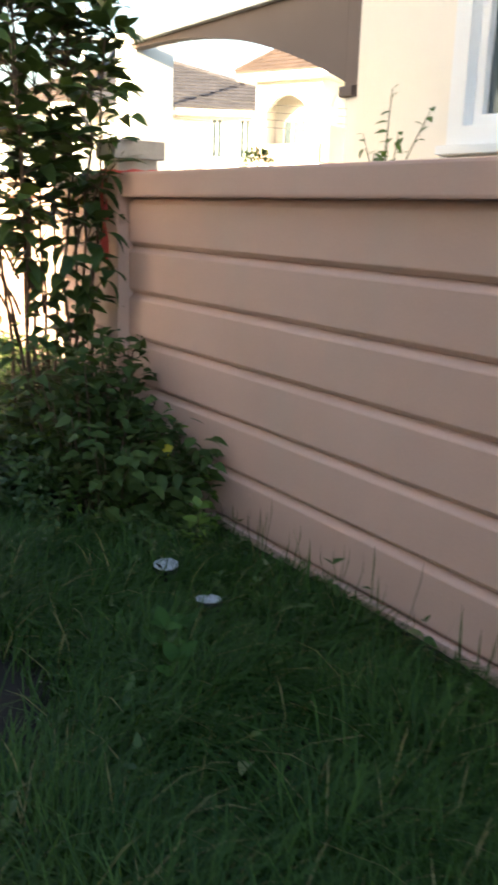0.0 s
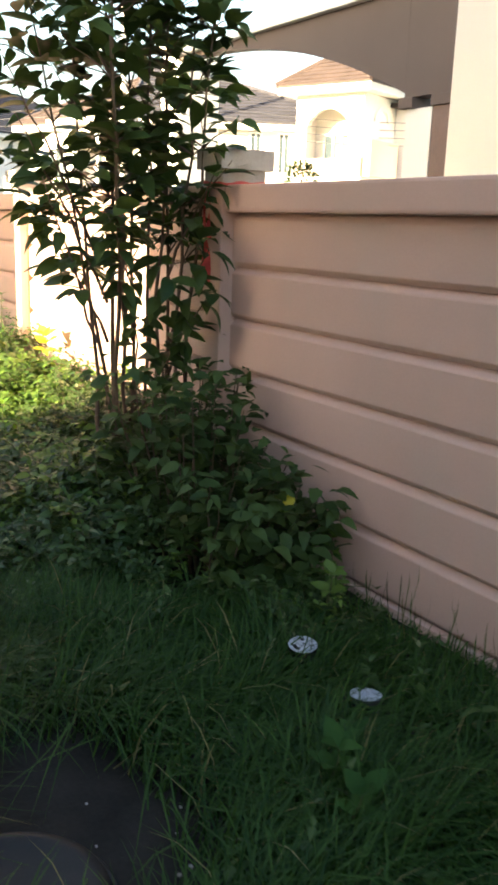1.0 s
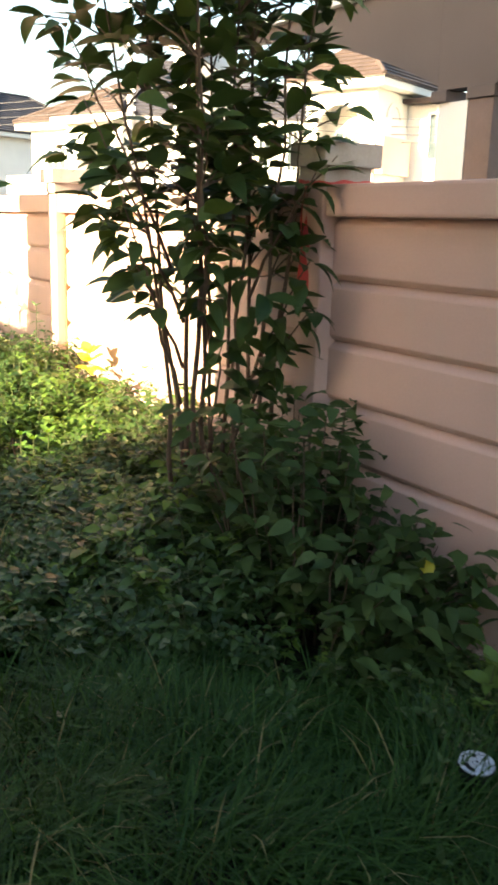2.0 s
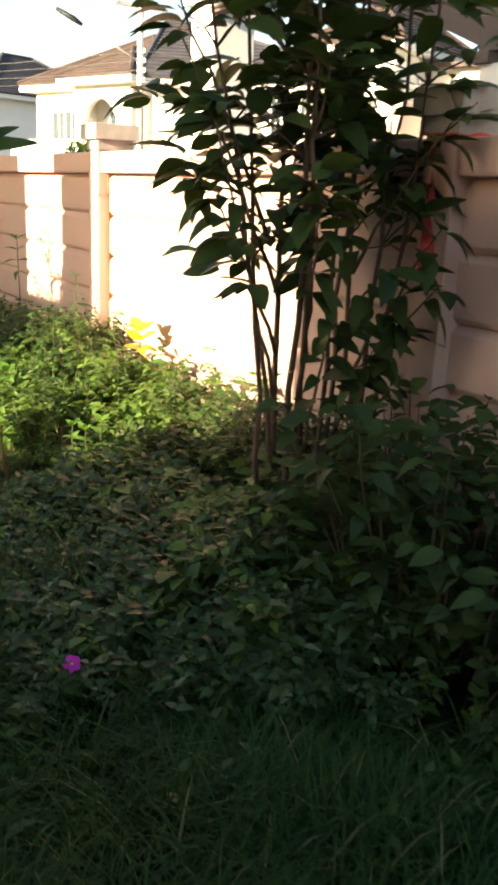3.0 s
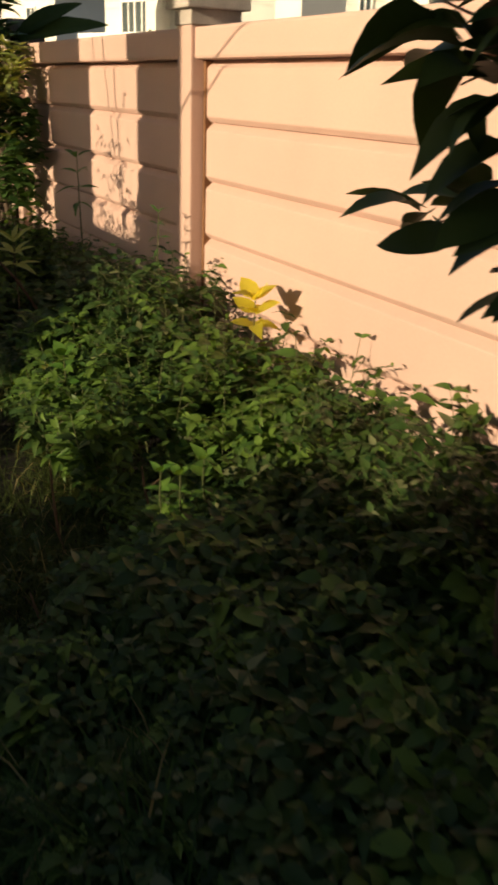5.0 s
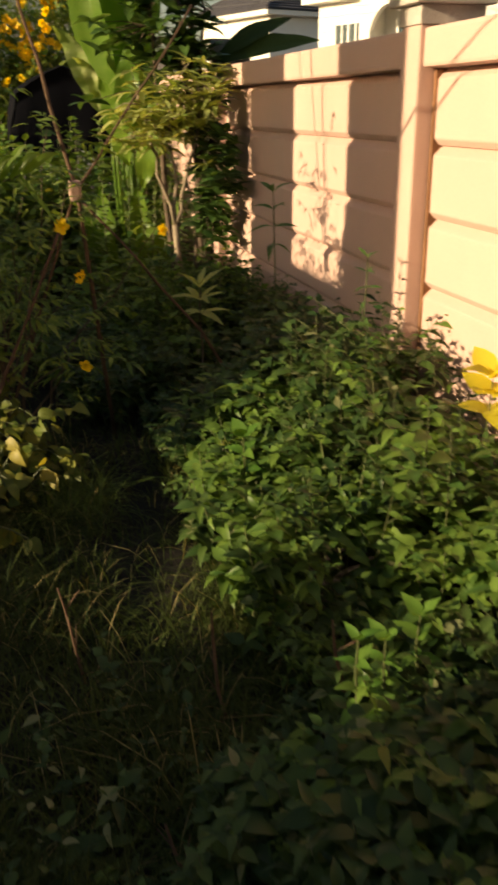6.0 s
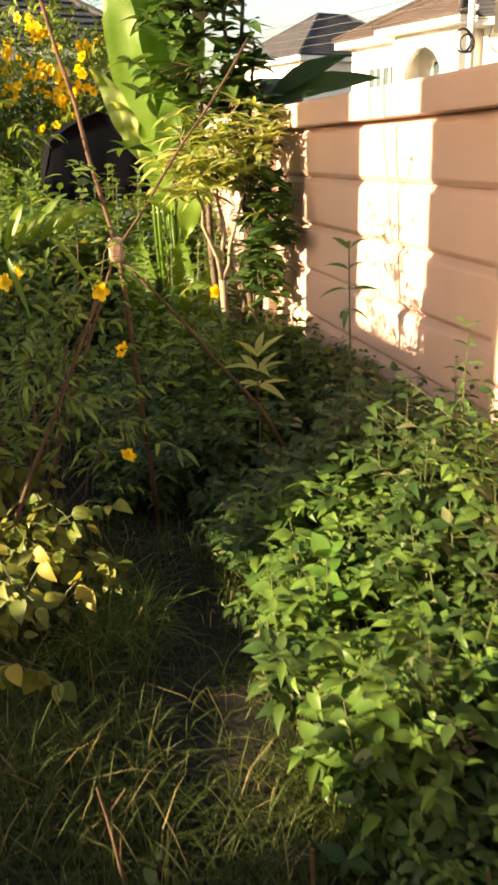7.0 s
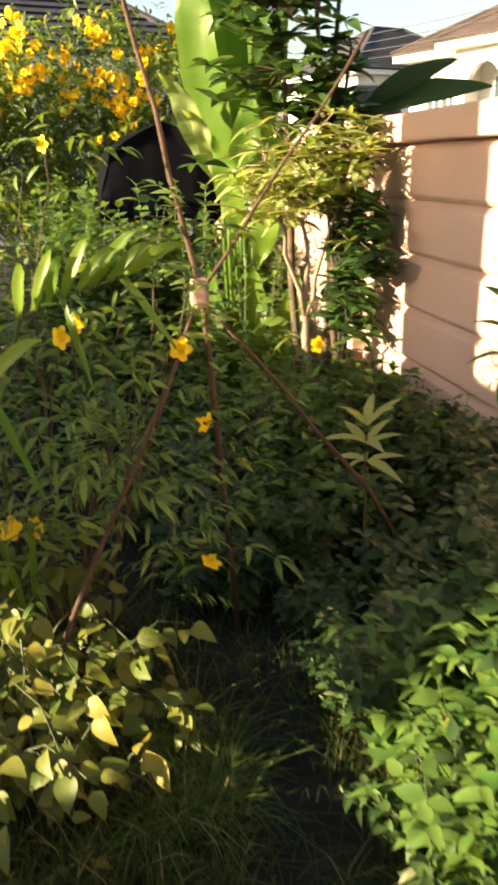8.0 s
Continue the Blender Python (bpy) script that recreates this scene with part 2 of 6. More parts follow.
def tube(bm, pts, radii, sides=6):
    """A tapering tube through pts."""
    pts = [Vector(p) for p in pts]
    rings = []
    for i, p in enumerate(pts):
        d = (pts[min(i + 1, len(pts) - 1)] - pts[max(i - 1, 0)]).normalized()
        a = d.cross(Vector((0.31, 0.87, 0.38)))
        a = a.normalized() if a.length > 1e-4 else Vector((1, 0, 0))
        b = d.cross(a)
        r = radii[i] if isinstance(radii, (list, tuple)) else radii
        rings.append([bm.verts.new(p + (a * math.cos(6.2832 * k / sides) + b * math.sin(6.2832 * k / sides)) * r) for k in range(sides)])
    for r0, r1 in zip(rings, rings[1:]):
        for k in range(sides):
            bm.faces.new((r0[k], r0[(k + 1) % sides], r1[(k + 1) % sides], r1[k]))
    bm.faces.new(rings[0][::-1])
    bm.faces.new(rings[-1])
    return bm


def bend(a, b, lift=0.0, n=6, wob=0.0, rng=random):
    """Points from a to b with a bow upwards and a little wandering."""
    a, b = Vector(a), Vector(b)
    out = []
    for i in range(n + 1):
        s = i / n
        p = a.lerp(b, s) + Vector((0, 0, lift * math.sin(math.pi * s)))
        if 0 < i < n:
            p += Vector((rng.uniform(-wob, wob), rng.uniform(-wob, wob), rng.uniform(-wob, wob)))
        out.append(p)
    return out


def leaf_shape(length=1.0, width=0.45, belly=0.4, droop=0.25, fold=0.25, rows=5, tip=1.2, wave=0.0):
    """One leaf along +y, upper side +z: verts and faces; rows across, folded at the midrib, drooping."""
    vs, fs = [], []
    for i in range(rows + 1):
        s = i / rows
        w = width * 0.5 * (math.sin(math.pi * s ** (math.log(0.5) / math.log(belly))) ** (1 / tip) if 0 < s < 1 else 0.0)
        y = s * length * (1 - 0.12 * droop * s)
        z = -droop * length * s * s + 0.10 * length * s
        wz = wave * math.sin(9 * s)
        if 0 < i < rows:
            vs += [(-w, y, z + fold * w + wz), (0, y, z), (w, y, z + fold * w - wz)]
        else:
            vs.append((0, y, z))
    at = lambda i: 0 if i == 0 else 1 + 3 * (i - 1)
    for i in range(rows):
        if i == 0:
            fs += [(0, 2, 1), (0, 3, 2)]
        elif i == rows - 1:
            a, e = at(i), at(rows)
            fs += [(a, a + 1, e), (a + 1, a + 2, e)]
        else:
            a, b = at(i), at(i + 1)
            fs += [(a, a + 1, b + 1, b), (a + 1, a + 2, b + 2, b + 1)]
    return np.array(vs), fs


def leaf_mesh(name, shape, material):
    me = bpy.data.meshes.new(name)
    me.from_pydata([tuple(v) for v in shape[0]], [], shape[1])
    me.materials.append(material)
    for p in me.polygons:
        p.use_smooth = True
    return me


def leaf_turn(out, up, roll=0.0):
    """Rotation that lays a leaf's +y along out and its +z near up."""
    y = Vector(out).normalized()
    x = y.cross(Vector(up))
    x = x.normalized() if x.length > 1e-4 else Vector((1, 0, 0))
    z = x.cross(y)
    m = Matrix((x, y, z)).transposed()
    return m @ Matrix.Rotation(roll, 3, "Y")


def mass(name, shapes, placed, material, parent=None):
    """Many leaves as one mesh; placed: (shape index, place, 3x3 turn, size)."""
    allv, allf, base = [], [], 0
    for k, place, turn, size in placed:
        v, f = shapes[k]
        w = v @ (np.array(turn).T * size) + np.array(place)
        allv.append(w)
        allf += [tuple(i + base for i in q) for q in f]
        base += len(v)
    me = bpy.data.meshes.new(name)
    me.from_pydata(np.concatenate(allv).tolist(), [], allf)
    me.materials.append(material)
    me.polygons.foreach_set("use_smooth", [True] * len(me.polygons))
    ob = new(name, me)
    if parent is not None:
        ob.parent = parent
        ob.location = -world_place(parent)
    return ob


def leaf_parts(meshes, placed, parent, name="leaf"):
    """Leaves as objects of their own on shared meshes."""
    off = world_place(parent)
    for k, place, turn, size in placed:
        ob = new(name, meshes[k])
        ob.parent = parent
        ob.matrix_local = Matrix.Translation(Vector(place) - off) @ Matrix(turn).to_4x4() @ Matrix.Scale(size, 4)


def joined_mesh(name, pieces, material):
    """One mesh out of (verts, faces) pieces."""
    vs, fs, base = [], [], 0
    for v, f in pieces:
        vs += [tuple(q) for q in v]
        fs += [tuple(i + base for i in q) for q in f]
        base += len(v)
    me = bpy.data.meshes.new(name)
    me.from_pydata(vs, [], fs)
    me.materials.append(material)
    me.polygons.foreach_set("use_smooth", [True] * len(me.polygons))
    return me


def placed_shape(shape, place, turn, size):
    return shape[0] @ (np.array(turn).T * size) + np.array(place), shape[1]


# ---- ground: one sheet to the horizon ----
def ground_height(x, y):
    """Slightly uneven lawn, a low bank under the wall plants, flat far off."""
    fade = max(0.0, 1 - max(abs(x) - 2.2, abs(y - 5) - 8, 0) / 2.0)
    bank = 0.05 * max(0.0, min(1.0, (x - 0.7) / 0.9)) * max(0.0, min(1.0, (y - 3.2) / 1.0)) if x < 2.0 else 0.05
    return fade * (0.035 * noise.noise(Vector((x * 1.1, y * 1.1, 0))) + 0.018 * noise.noise(Vector((x * 4, y * 4, 3)))) + bank * fade - 0.01


def build_ground():
    near_x = [-3 + 0.12 * i for i in range(47)]
    near_y = [-1 + 0.12 * i for i in range(112)]
    xs = [-600, -200, -60, -20, -8] + near_x + [4, 8, 16, 30, 60, 200, 600]
    ys = [-600, -200, -60, -20, -6] + near_y + [14, 18, 24, 32, 50, 90, 200, 600]
    vs = [(x, y, ground_height(x, y)) for y in ys for x in xs]
    w = len(xs)
    fs = [(j * w + i, j * w + i + 1, (j + 1) * w + i + 1, (j + 1) * w + i) for j in range(len(ys) - 1) for i in range(w - 1)]
    me = bpy.data.meshes.new("ground")
    me.from_pydata(vs, [], fs)
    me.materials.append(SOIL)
    me.polygons.foreach_set("use_smooth", [True] * len(me.polygons))
    return tagged(new("ground", me), "dark bare garden soil under grass and weeds", "ground", kind="structure")


build_ground()

# ---- garden wall: posts, caps, ledge beams, grooved planks ----
FACE, BAY, POST_Y = 2.0, 3.035, 4.5
POST_W, POST_FRONT, POST_BACK = 0.15, 1.932, 2.145


def plank_mesh(length, height=0.25, depth=0.05):
    """A plank lying along +y from 0, its front at x=0; a broad sloping shoulder above, a small rounded edge below."""
    prof = [(0.022, 0), (0.017, 0.003), (0.002, 0.020), (0, 0.026), (0, height - 0.036), (0.003, height - 0.030), (0.030, height - 0.004), (0.034, height), (depth, height), (depth, 0)]
    bm = bmesh.new()
    a = [bm.verts.new((x, 0, z)) for x, z in prof]
    b = [bm.verts.new((x, length, z)) for x, z in prof]
    for i in range(len(prof)):
        j = (i + 1) % len(prof)
        bm.faces.new((a[i], a[j], b[j], b[i]))
    bm.faces.new(a[::-1])
    bm.faces.new(b)
    bmesh.ops.recalc_face_normals(bm, faces=bm.faces)
    return mesh_of(bm, "plank", PAINT)


def build_wall():
    wall = thing("wall_east", (FACE, POST_Y, 0), "rose beige painted precast concrete garden wall with grooved planks", "wall", kind="structure")
    plank = plank_mesh(BAY - POST_W)
    rng = random.Random(4)
    for k in range(-2, 4):
        y = POST_Y + k * BAY
        post = part("post", boxbm(POST_FRONT, POST_BACK, y, y + POST_W, -0.3, 1.69, bevel=0.008), PAINT, wall)
        part("cap_collar", boxbm(1.926, 2.165, y - 0.012, y + POST_W + 0.012, 1.69, 1.752, bevel=0.004), CONCRETE, post, "bare grey concrete collar")
        part("cap", boxbm(1.897, 2.192, y - 0.045, y + POST_W + 0.045, 1.752, 1.846, bevel=0.006), CONCRETE, post, "chipped grey concrete cap slab")
        part("beam", boxbm(1.946, 2.135, y + POST_W, y + BAY, 1.556, 1.682, bevel=0.014), PAINT, wall)
        part("footing", boxbm(1.985, 2.09, y + POST_W, y + BAY, -0.3, 0.052, bevel=0.004), PAINT, wall)
        # paints in the shaded groove at this post's side
        if k == 0:
            part("joint_strip", boxbm(1.993, 2.04, y + BAY - 0.020, y + BAY - 0.001, 0.056, 1.553, bevel=0.003), GROOVE_SHADE, wall, "brown strip standing in for the shaded groove beside the post")
        for j in range(6):
            ob = new("plank", plank)
            ob.parent = wall
            ob.location = Vector((FACE + rng.uniform(-0.002, 0.002), y + POST_W, 0.055 + 0.25 * j)) - wall.location
    return wall


build_wall()

# ---- unseen house wall beside the garden, with blocks added to shade it ----
shade = thing("shade_wall_west", (-1.9, 0, 0), "unseen house wall with blocks added to shade the garden", "wall", kind="structure")
part("wall", boxbm(-3.0, -2.6, -3.0, 4.84, -0.2, 3.8), HOUSEWALL, shade)
# made-up low blocks, heads and gaps, set to shape the sun patches
part("parapet", boxbm(-3.0, -2.6, 4.844, 5.44, -0.2, 1.60), HOUSEWALL, shade)
part("parapet", boxbm(-3.0, -2.6, 5.444, 5.65, -0.2, 1.27), HOUSEWALL, shade)
part("parapet", boxbm(-3.0, -2.6, 5.654, 6.10, -0.2, 1.42), HOUSEWALL, shade)
part("parapet", boxbm(-3.0, -2.6, 6.104, 6.80, -0.2, 0.99), HOUSEWALL, shade)
part("parapet", boxbm(-3.0, -2.6, 6.804, 7.076, -0.2, 1.14), HOUSEWALL, shade)
part("parapet", boxbm(-3.0, -2.6, 9.344, 12.5, -0.2, 1.72), HOUSEWALL, shade)
part("parapet", boxbm(-3.0, -2.6, 7.25, 7.45, -0.2, 1.0), HOUSEWALL, shade)
part("column_head", boxbm(-3.0, -2.6, 7.25, 7.45, 1.35, 3.8), HOUSEWALL, shade)
part("parapet", boxbm(-3.0, -2.6, 7.08, 7.246, -0.2, 1.0), HOUSEWALL, shade)
part("parapet", boxbm(-3.0, -2.6, 7.744, 8.546, -0.2, 1.93), HOUSEWALL, shade)
part("parapet", boxbm(-3.0, -2.6, 7.454, 7.74, -0.2, 1.0), HOUSEWALL, shade)
part("column_head", boxbm(-3.0, -2.6, 7.08, 7.246, 1.35, 3.8), HOUSEWALL, shade)
part("column_head", boxbm(-3.0, -2.6, 7.454, 7.74, 1.35, 3.8), HOUSEWALL, shade)
# columns out of view: a dark band on the garden wall, and support
for y0, y1 in ((8.55, 9.34), (18.5, 19.0)):
    part("column", boxbm(-3.0, -2.6, y0, y1, -0.2, 3.8), HOUSEWALL, shade)
# upper blocks added to shade the neighbour's wall and arch
part("upper_wall", boxbm(-3.0, -2.6, -3.0, 5.35, 3.804, 6.2), HOUSEWALL, shade)
part("lintel", boxbm(-3.0, -2.6, 5.354, 9.776, 3.804, 4.1), HOUSEWALL, shade)
part("upper_wall", boxbm(-3.0, -2.6, 5.354, 9.776, 4.104, 8.6), HOUSEWALL, shade)
part("upper_wall", boxbm(-3.0, -2.6, 9.78, 17.6, 3.804, 8.6), HOUSEWALL, shade)


# ---- beyond the wall: the neighbour's house with its arched porch ----
def wall_with_hole(bm, x0, x1, y0, y1, z0, z1, hy0, hy1, hz0, hz1):
    """A wall along y with one rectangular opening through it."""
    box(bm, x0, x1, y0, hy0, z0, z1)
    box(bm, x0, x1, hy1, y1, z0, z1)
    box(bm, x0, x1, hy0, hy1, z0, hz0)
    box(bm, x0, x1, hy0, hy1, hz1, z1)
    return bm


def arch_wall(y0, y1, top, spring, rise, x0, x1, n=28):
    """The part of a wall above half an arch that springs at y0 and flattens out towards y1."""
    bm = bmesh.new()
    rows = []
    for i in range(n + 1):
        s = i / n
        y = y0 + (y1 - y0) * s
        z = spring + rise * (1 - (1 - s) ** 2.4)
        rows.append([bm.verts.new(c) for c in ((x0, y, z), (x0, y, top), (x1, y, top), (x1, y, z))])
    for a, b in zip(rows, rows[1:]):
        for k in range(4):
            bm.faces.new((a[k], a[(k + 1) % 4], b[(k + 1) % 4], b[k]))
    bm.faces.new(rows[0])
    bm.faces.new(rows[-1][::-1])
    bmesh.ops.recalc_face_normals(bm, faces=bm.faces)
    return bm


def build_neighbour():
    h = thing("neighbour_house", (6.5, 4, 0), "cream rendered house with a taupe arched porch", "house")
    part("wall", wall_with_hole(bmesh.new(), 4.9, 5.15, -3, 6.1, 0, 5.2, 3.285, 4.865, 2.145, 3.715), CREAM, h)
    part("end_wall", boxbm(5.154, 9.6, 5.85, 6.1, 0, 5.2), CREAM, h)
    part("back_wall", boxbm(9.35, 9.6, -3, 5.846, 0, 5.2), CREAM, h)
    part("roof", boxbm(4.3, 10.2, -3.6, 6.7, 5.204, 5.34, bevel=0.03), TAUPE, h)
    win = part("window", wall_with_hole(bmesh.new(), 4.86, 5.0, 3.15, 5.0, 2.03, 3.8, 3.3, 4.85, 2.16, 3.7), ALU, h, "white window surround")
    part("window_frame", wall_with_hole(bmesh.new(), 4.96, 5.06, 3.304, 4.846, 2.164, 3.696, 3.37, 4.77, 2.24, 3.63), ALU, win)
    part("window_sill", boxbm(4.80, 5.0, 3.10, 5.05, 1.96, 2.026, bevel=0.008), ALU, win)
    part("pane", boxbm(5.02, 5.035, 3.374, 4.766, 2.244, 3.626), GLASS, win)
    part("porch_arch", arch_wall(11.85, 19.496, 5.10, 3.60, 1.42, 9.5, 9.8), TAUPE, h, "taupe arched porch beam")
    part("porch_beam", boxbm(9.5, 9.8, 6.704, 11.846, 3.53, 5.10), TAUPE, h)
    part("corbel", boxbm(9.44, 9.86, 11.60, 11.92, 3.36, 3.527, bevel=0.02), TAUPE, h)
    part("trim", boxbm(9.38, 9.9, 6.75, 19.496, 5.104, 5.20, bevel=0.02), CREAM, h, "cream eaves trim")
    part("pier", boxbm(9.53, 9.77, 11.24, 11.82, 0, 3.357), CREAM, h)
    part("column", boxbm(9.52, 9.9, 10.74, 11.22, 0, 3.36, bevel=0.01), BROWN, h, "brown porch column")
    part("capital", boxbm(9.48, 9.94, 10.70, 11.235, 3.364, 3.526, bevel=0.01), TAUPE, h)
    part("column", boxbm(9.6, 10.6, 19.5, 20.5, 0, 5.3, bevel=0.02), CREAM, h, "cream porch column")
    part("column_trim", boxbm(9.45, 10.75, 19.51, 20.65, 5.304, 5.46, bevel=0.02), CREAM, h)


build_neighbour()


def hip_roof(w, d, eave, rise, over=0.55, ridge=None):
    """Hipped roof over a w x d plan (x from 0, y from 0), laid in overlapping courses of tiles, in local coordinates."""
    bm = bmesh.new()
    x0, x1, y0, y1 = -over, w + over, -over, d + over
    r = min(w, d) / 2 + over
    if ridge:
        a, b = (ridge[0], d / 2), (ridge[1], d / 2)
    elif w >= d:
        a, b = (x0 + r, d / 2), (x1 - r, d / 2)
    else:
        a, b = (w / 2, y0 + r), (w / 2, y1 - r)
    low = [Vector((x, y, eave)) for x, y in ((x0, y0), (x1, y0), (x1, y1), (x0, y1))]
    ra, rb = Vector((*a, eave + rise)), Vector((*b, eave + rise))
    if w >= d or ridge:
        slopes = [(low[0], low[1], rb, ra), (low[1], low[2], rb, rb), (low[2], low[3], ra, rb), (low[3], low[0], ra, ra)]
    else:
        slopes = [(low[0], low[1], ra, ra), (low[1], low[2], rb, ra), (low[2], low[3], rb, rb), (low[3], low[0], ra, rb)]
    for p, q, tq, tp in slopes:
        nor = (q - p).cross(tp - p).normalized()
        courses = max(4, int((tp - p).length / 0.34))
        base = [bm.verts.new(p), bm.verts.new(q)]
        for i in range(courses):
            s0, s1 = i / courses, (i + 1) / courses
            lip = [bm.verts.new(p.lerp(tp, s0) + nor * 0.045), bm.verts.new(q.lerp(tq, s0) + nor * 0.045)]
            head = [bm.verts.new(p.lerp(tp, s1)), bm.verts.new(q.lerp(tq, s1))]
            bm.faces.new((base[0], base[1], lip[1], lip[0]))
            bm.faces.new((lip[0], lip[1], head[1], head[0]))
            base = head
    under = [bm.verts.new(v - Vector((0, 0, 0.06))) for v in low]
    edge = [bm.verts.new(v) for v in low]
    for k in range(4):
        bm.faces.new((under[k], under[(k + 1) % 4], edge[(k + 1) % 4], edge[k]))
    bm.faces.new(under[::-1])
    bmesh.ops.remove_doubles(bm, verts=bm.verts, dist=0.002)
    along_x = w >= d or ridge
    hips = [(low[0], ra), (low[1], rb if along_x else ra), (low[2], rb), (low[3], ra if along_x else rb), (ra, rb)]
    return bm, [(p, q) for p, q in hips if (p - q).length > 0.05]


def turned(bm, m):
    bmesh.ops.transform(bm, matrix=m, verts=bm.verts)
    return bm


def ring_frame(x0, x1, z0, z1, f, y0, y1):
    """A rectangular frame of width f round an opening, as one closed piece."""
    bm = bmesh.new()
    loops = []
    for y in (y0, y1):
        for g in (0.0, f):
            loops.append([bm.verts.new(c) for c in ((x0 - g, y, z0 - g), (x1 + g, y, z0 - g), (x1 + g, y, z1 + g), (x0 - g, y, z1 + g))])
    inner0, outer0, inner1, outer1 = loops
    for a, b in ((outer0, inner0), (inner0, inner1), (inner1, outer1), (outer1, outer0)):
        for k in range(4):
            bm.faces.new((a[k], a[(k + 1) % 4], b[(k + 1) % 4], b[k]))
    bmesh.ops.recalc_face_normals(bm, faces=bm.faces)
    return bm


def far_window(h, m, x0, x1, z0, z1, bars=1):
    """A framed window proud of a front wall (local y = 0, facing -y)."""
    w = part("window", turned(ring_frame(x0, x1, z0, z1, 0.07, -0.08, 0.02), m), WHITE, h)
    for k in range(bars):
        xm = x0 + (x1 - x0) * (k + 1) / (bars + 1)
        part("mullion", turned(boxbm(xm - 0.03, xm + 0.03, -0.06, -0.005, z0 + 0.002, z1 - 0.002), m), WHITE, w)
    part("pane", turned(boxbm(x0 + 0.004, x1 - 0.004, -0.03, -0.012, z0 + 0.004, z1 - 0.004), m), GLASS, w)
    return w


def arched_front(x0, x1, y, z0, z1, ax0, ax1, spring, rise, thick, n=14):
    """A wall in the plane y with an arched opening from ax0 to ax1."""
    bm = bmesh.new()
    box(bm, x0, ax0, y, y + thick, z0, z1)
    box(bm, ax1, x1, y, y + thick, z0, z1)
    rows = []
    for i in range(n + 1):
        u = i / n
        z = spring + rise * math.sin(math.pi * u) ** 0.7
        x = ax0 + (ax1 - ax0) * u
        rows.append([bm.verts.new(c) for c in ((x, y, z), (x, y, z1), (x, y + thick, z1), (x, y + thick, z))])
    for p, q in zip(rows, rows[1:]):
        for k in range(4):
            bm.faces.new((p[k], q[k], q[(k + 1) % 4], p[(k + 1) % 4]))
    bmesh.ops.recalc_face_normals(bm, faces=bm.faces)
    return bm


def roof_block(h, m, w, d, eave, rise, roof, wallmat, open_front=False, ridge=None):
    """One rectangular wing with its eaves and roof; local x from 0 to w, y from 0 to d."""
    if open_front:
        part("wall", turned(boxbm(0, w, 1.0, d, 0, eave - 0.304), m), wallmat, h)
        part("side_wall", turned(boxbm(w - 0.2, w, 0.204, 0.996, 0, eave - 0.304), m), wallmat, h)
        part("side_wall", turned(boxbm(0, 0.2, 0.204, 0.996, 0, eave - 0.304), m), wallmat, h)
    else:
        part("wall", turned(boxbm(0, w, 0, d, 0, eave - 0.304), m), wallmat, h)
    part("eaves_board", turned(boxbm(-0.5, w + 0.5, -0.5, d + 0.5, eave - 0.3, eave - 0.063, bevel=0.02), m), CREAM, h)
    bm, hips = hip_roof(w, d, eave, rise, ridge=ridge)
    r = part("roof", turned(bm, m), roof, h)
    for p, q in hips:
        up = Vector((0, 0, 0.03))
        part("ridge_cap", turned(tube(bmesh.new(), [p + up, q + up], 0.085, 6), m), roof, r)


def build_house(at, angle, w, d, eave, rise, roof, wallmat, label, windows=(), ridge=None):
    """A hipped house; its front faces local -y; windows: (x0, x1, z0, z1, bars)."""
    m = pose(*at, 0, 0, angle)
    h = thing("house", m @ Vector((w / 2, d / 2, 0)), label, "house")
    roof_block(h, m, w, d, eave, rise, roof, wallmat, ridge=ridge)
    part("string_course", turned(boxbm(-0.06, w + 0.06, -0.06, d + 0.06, 2.9, 3.1), m), CREAM, h)
    for q in windows:
        far_window(h, m, *q)
    return h


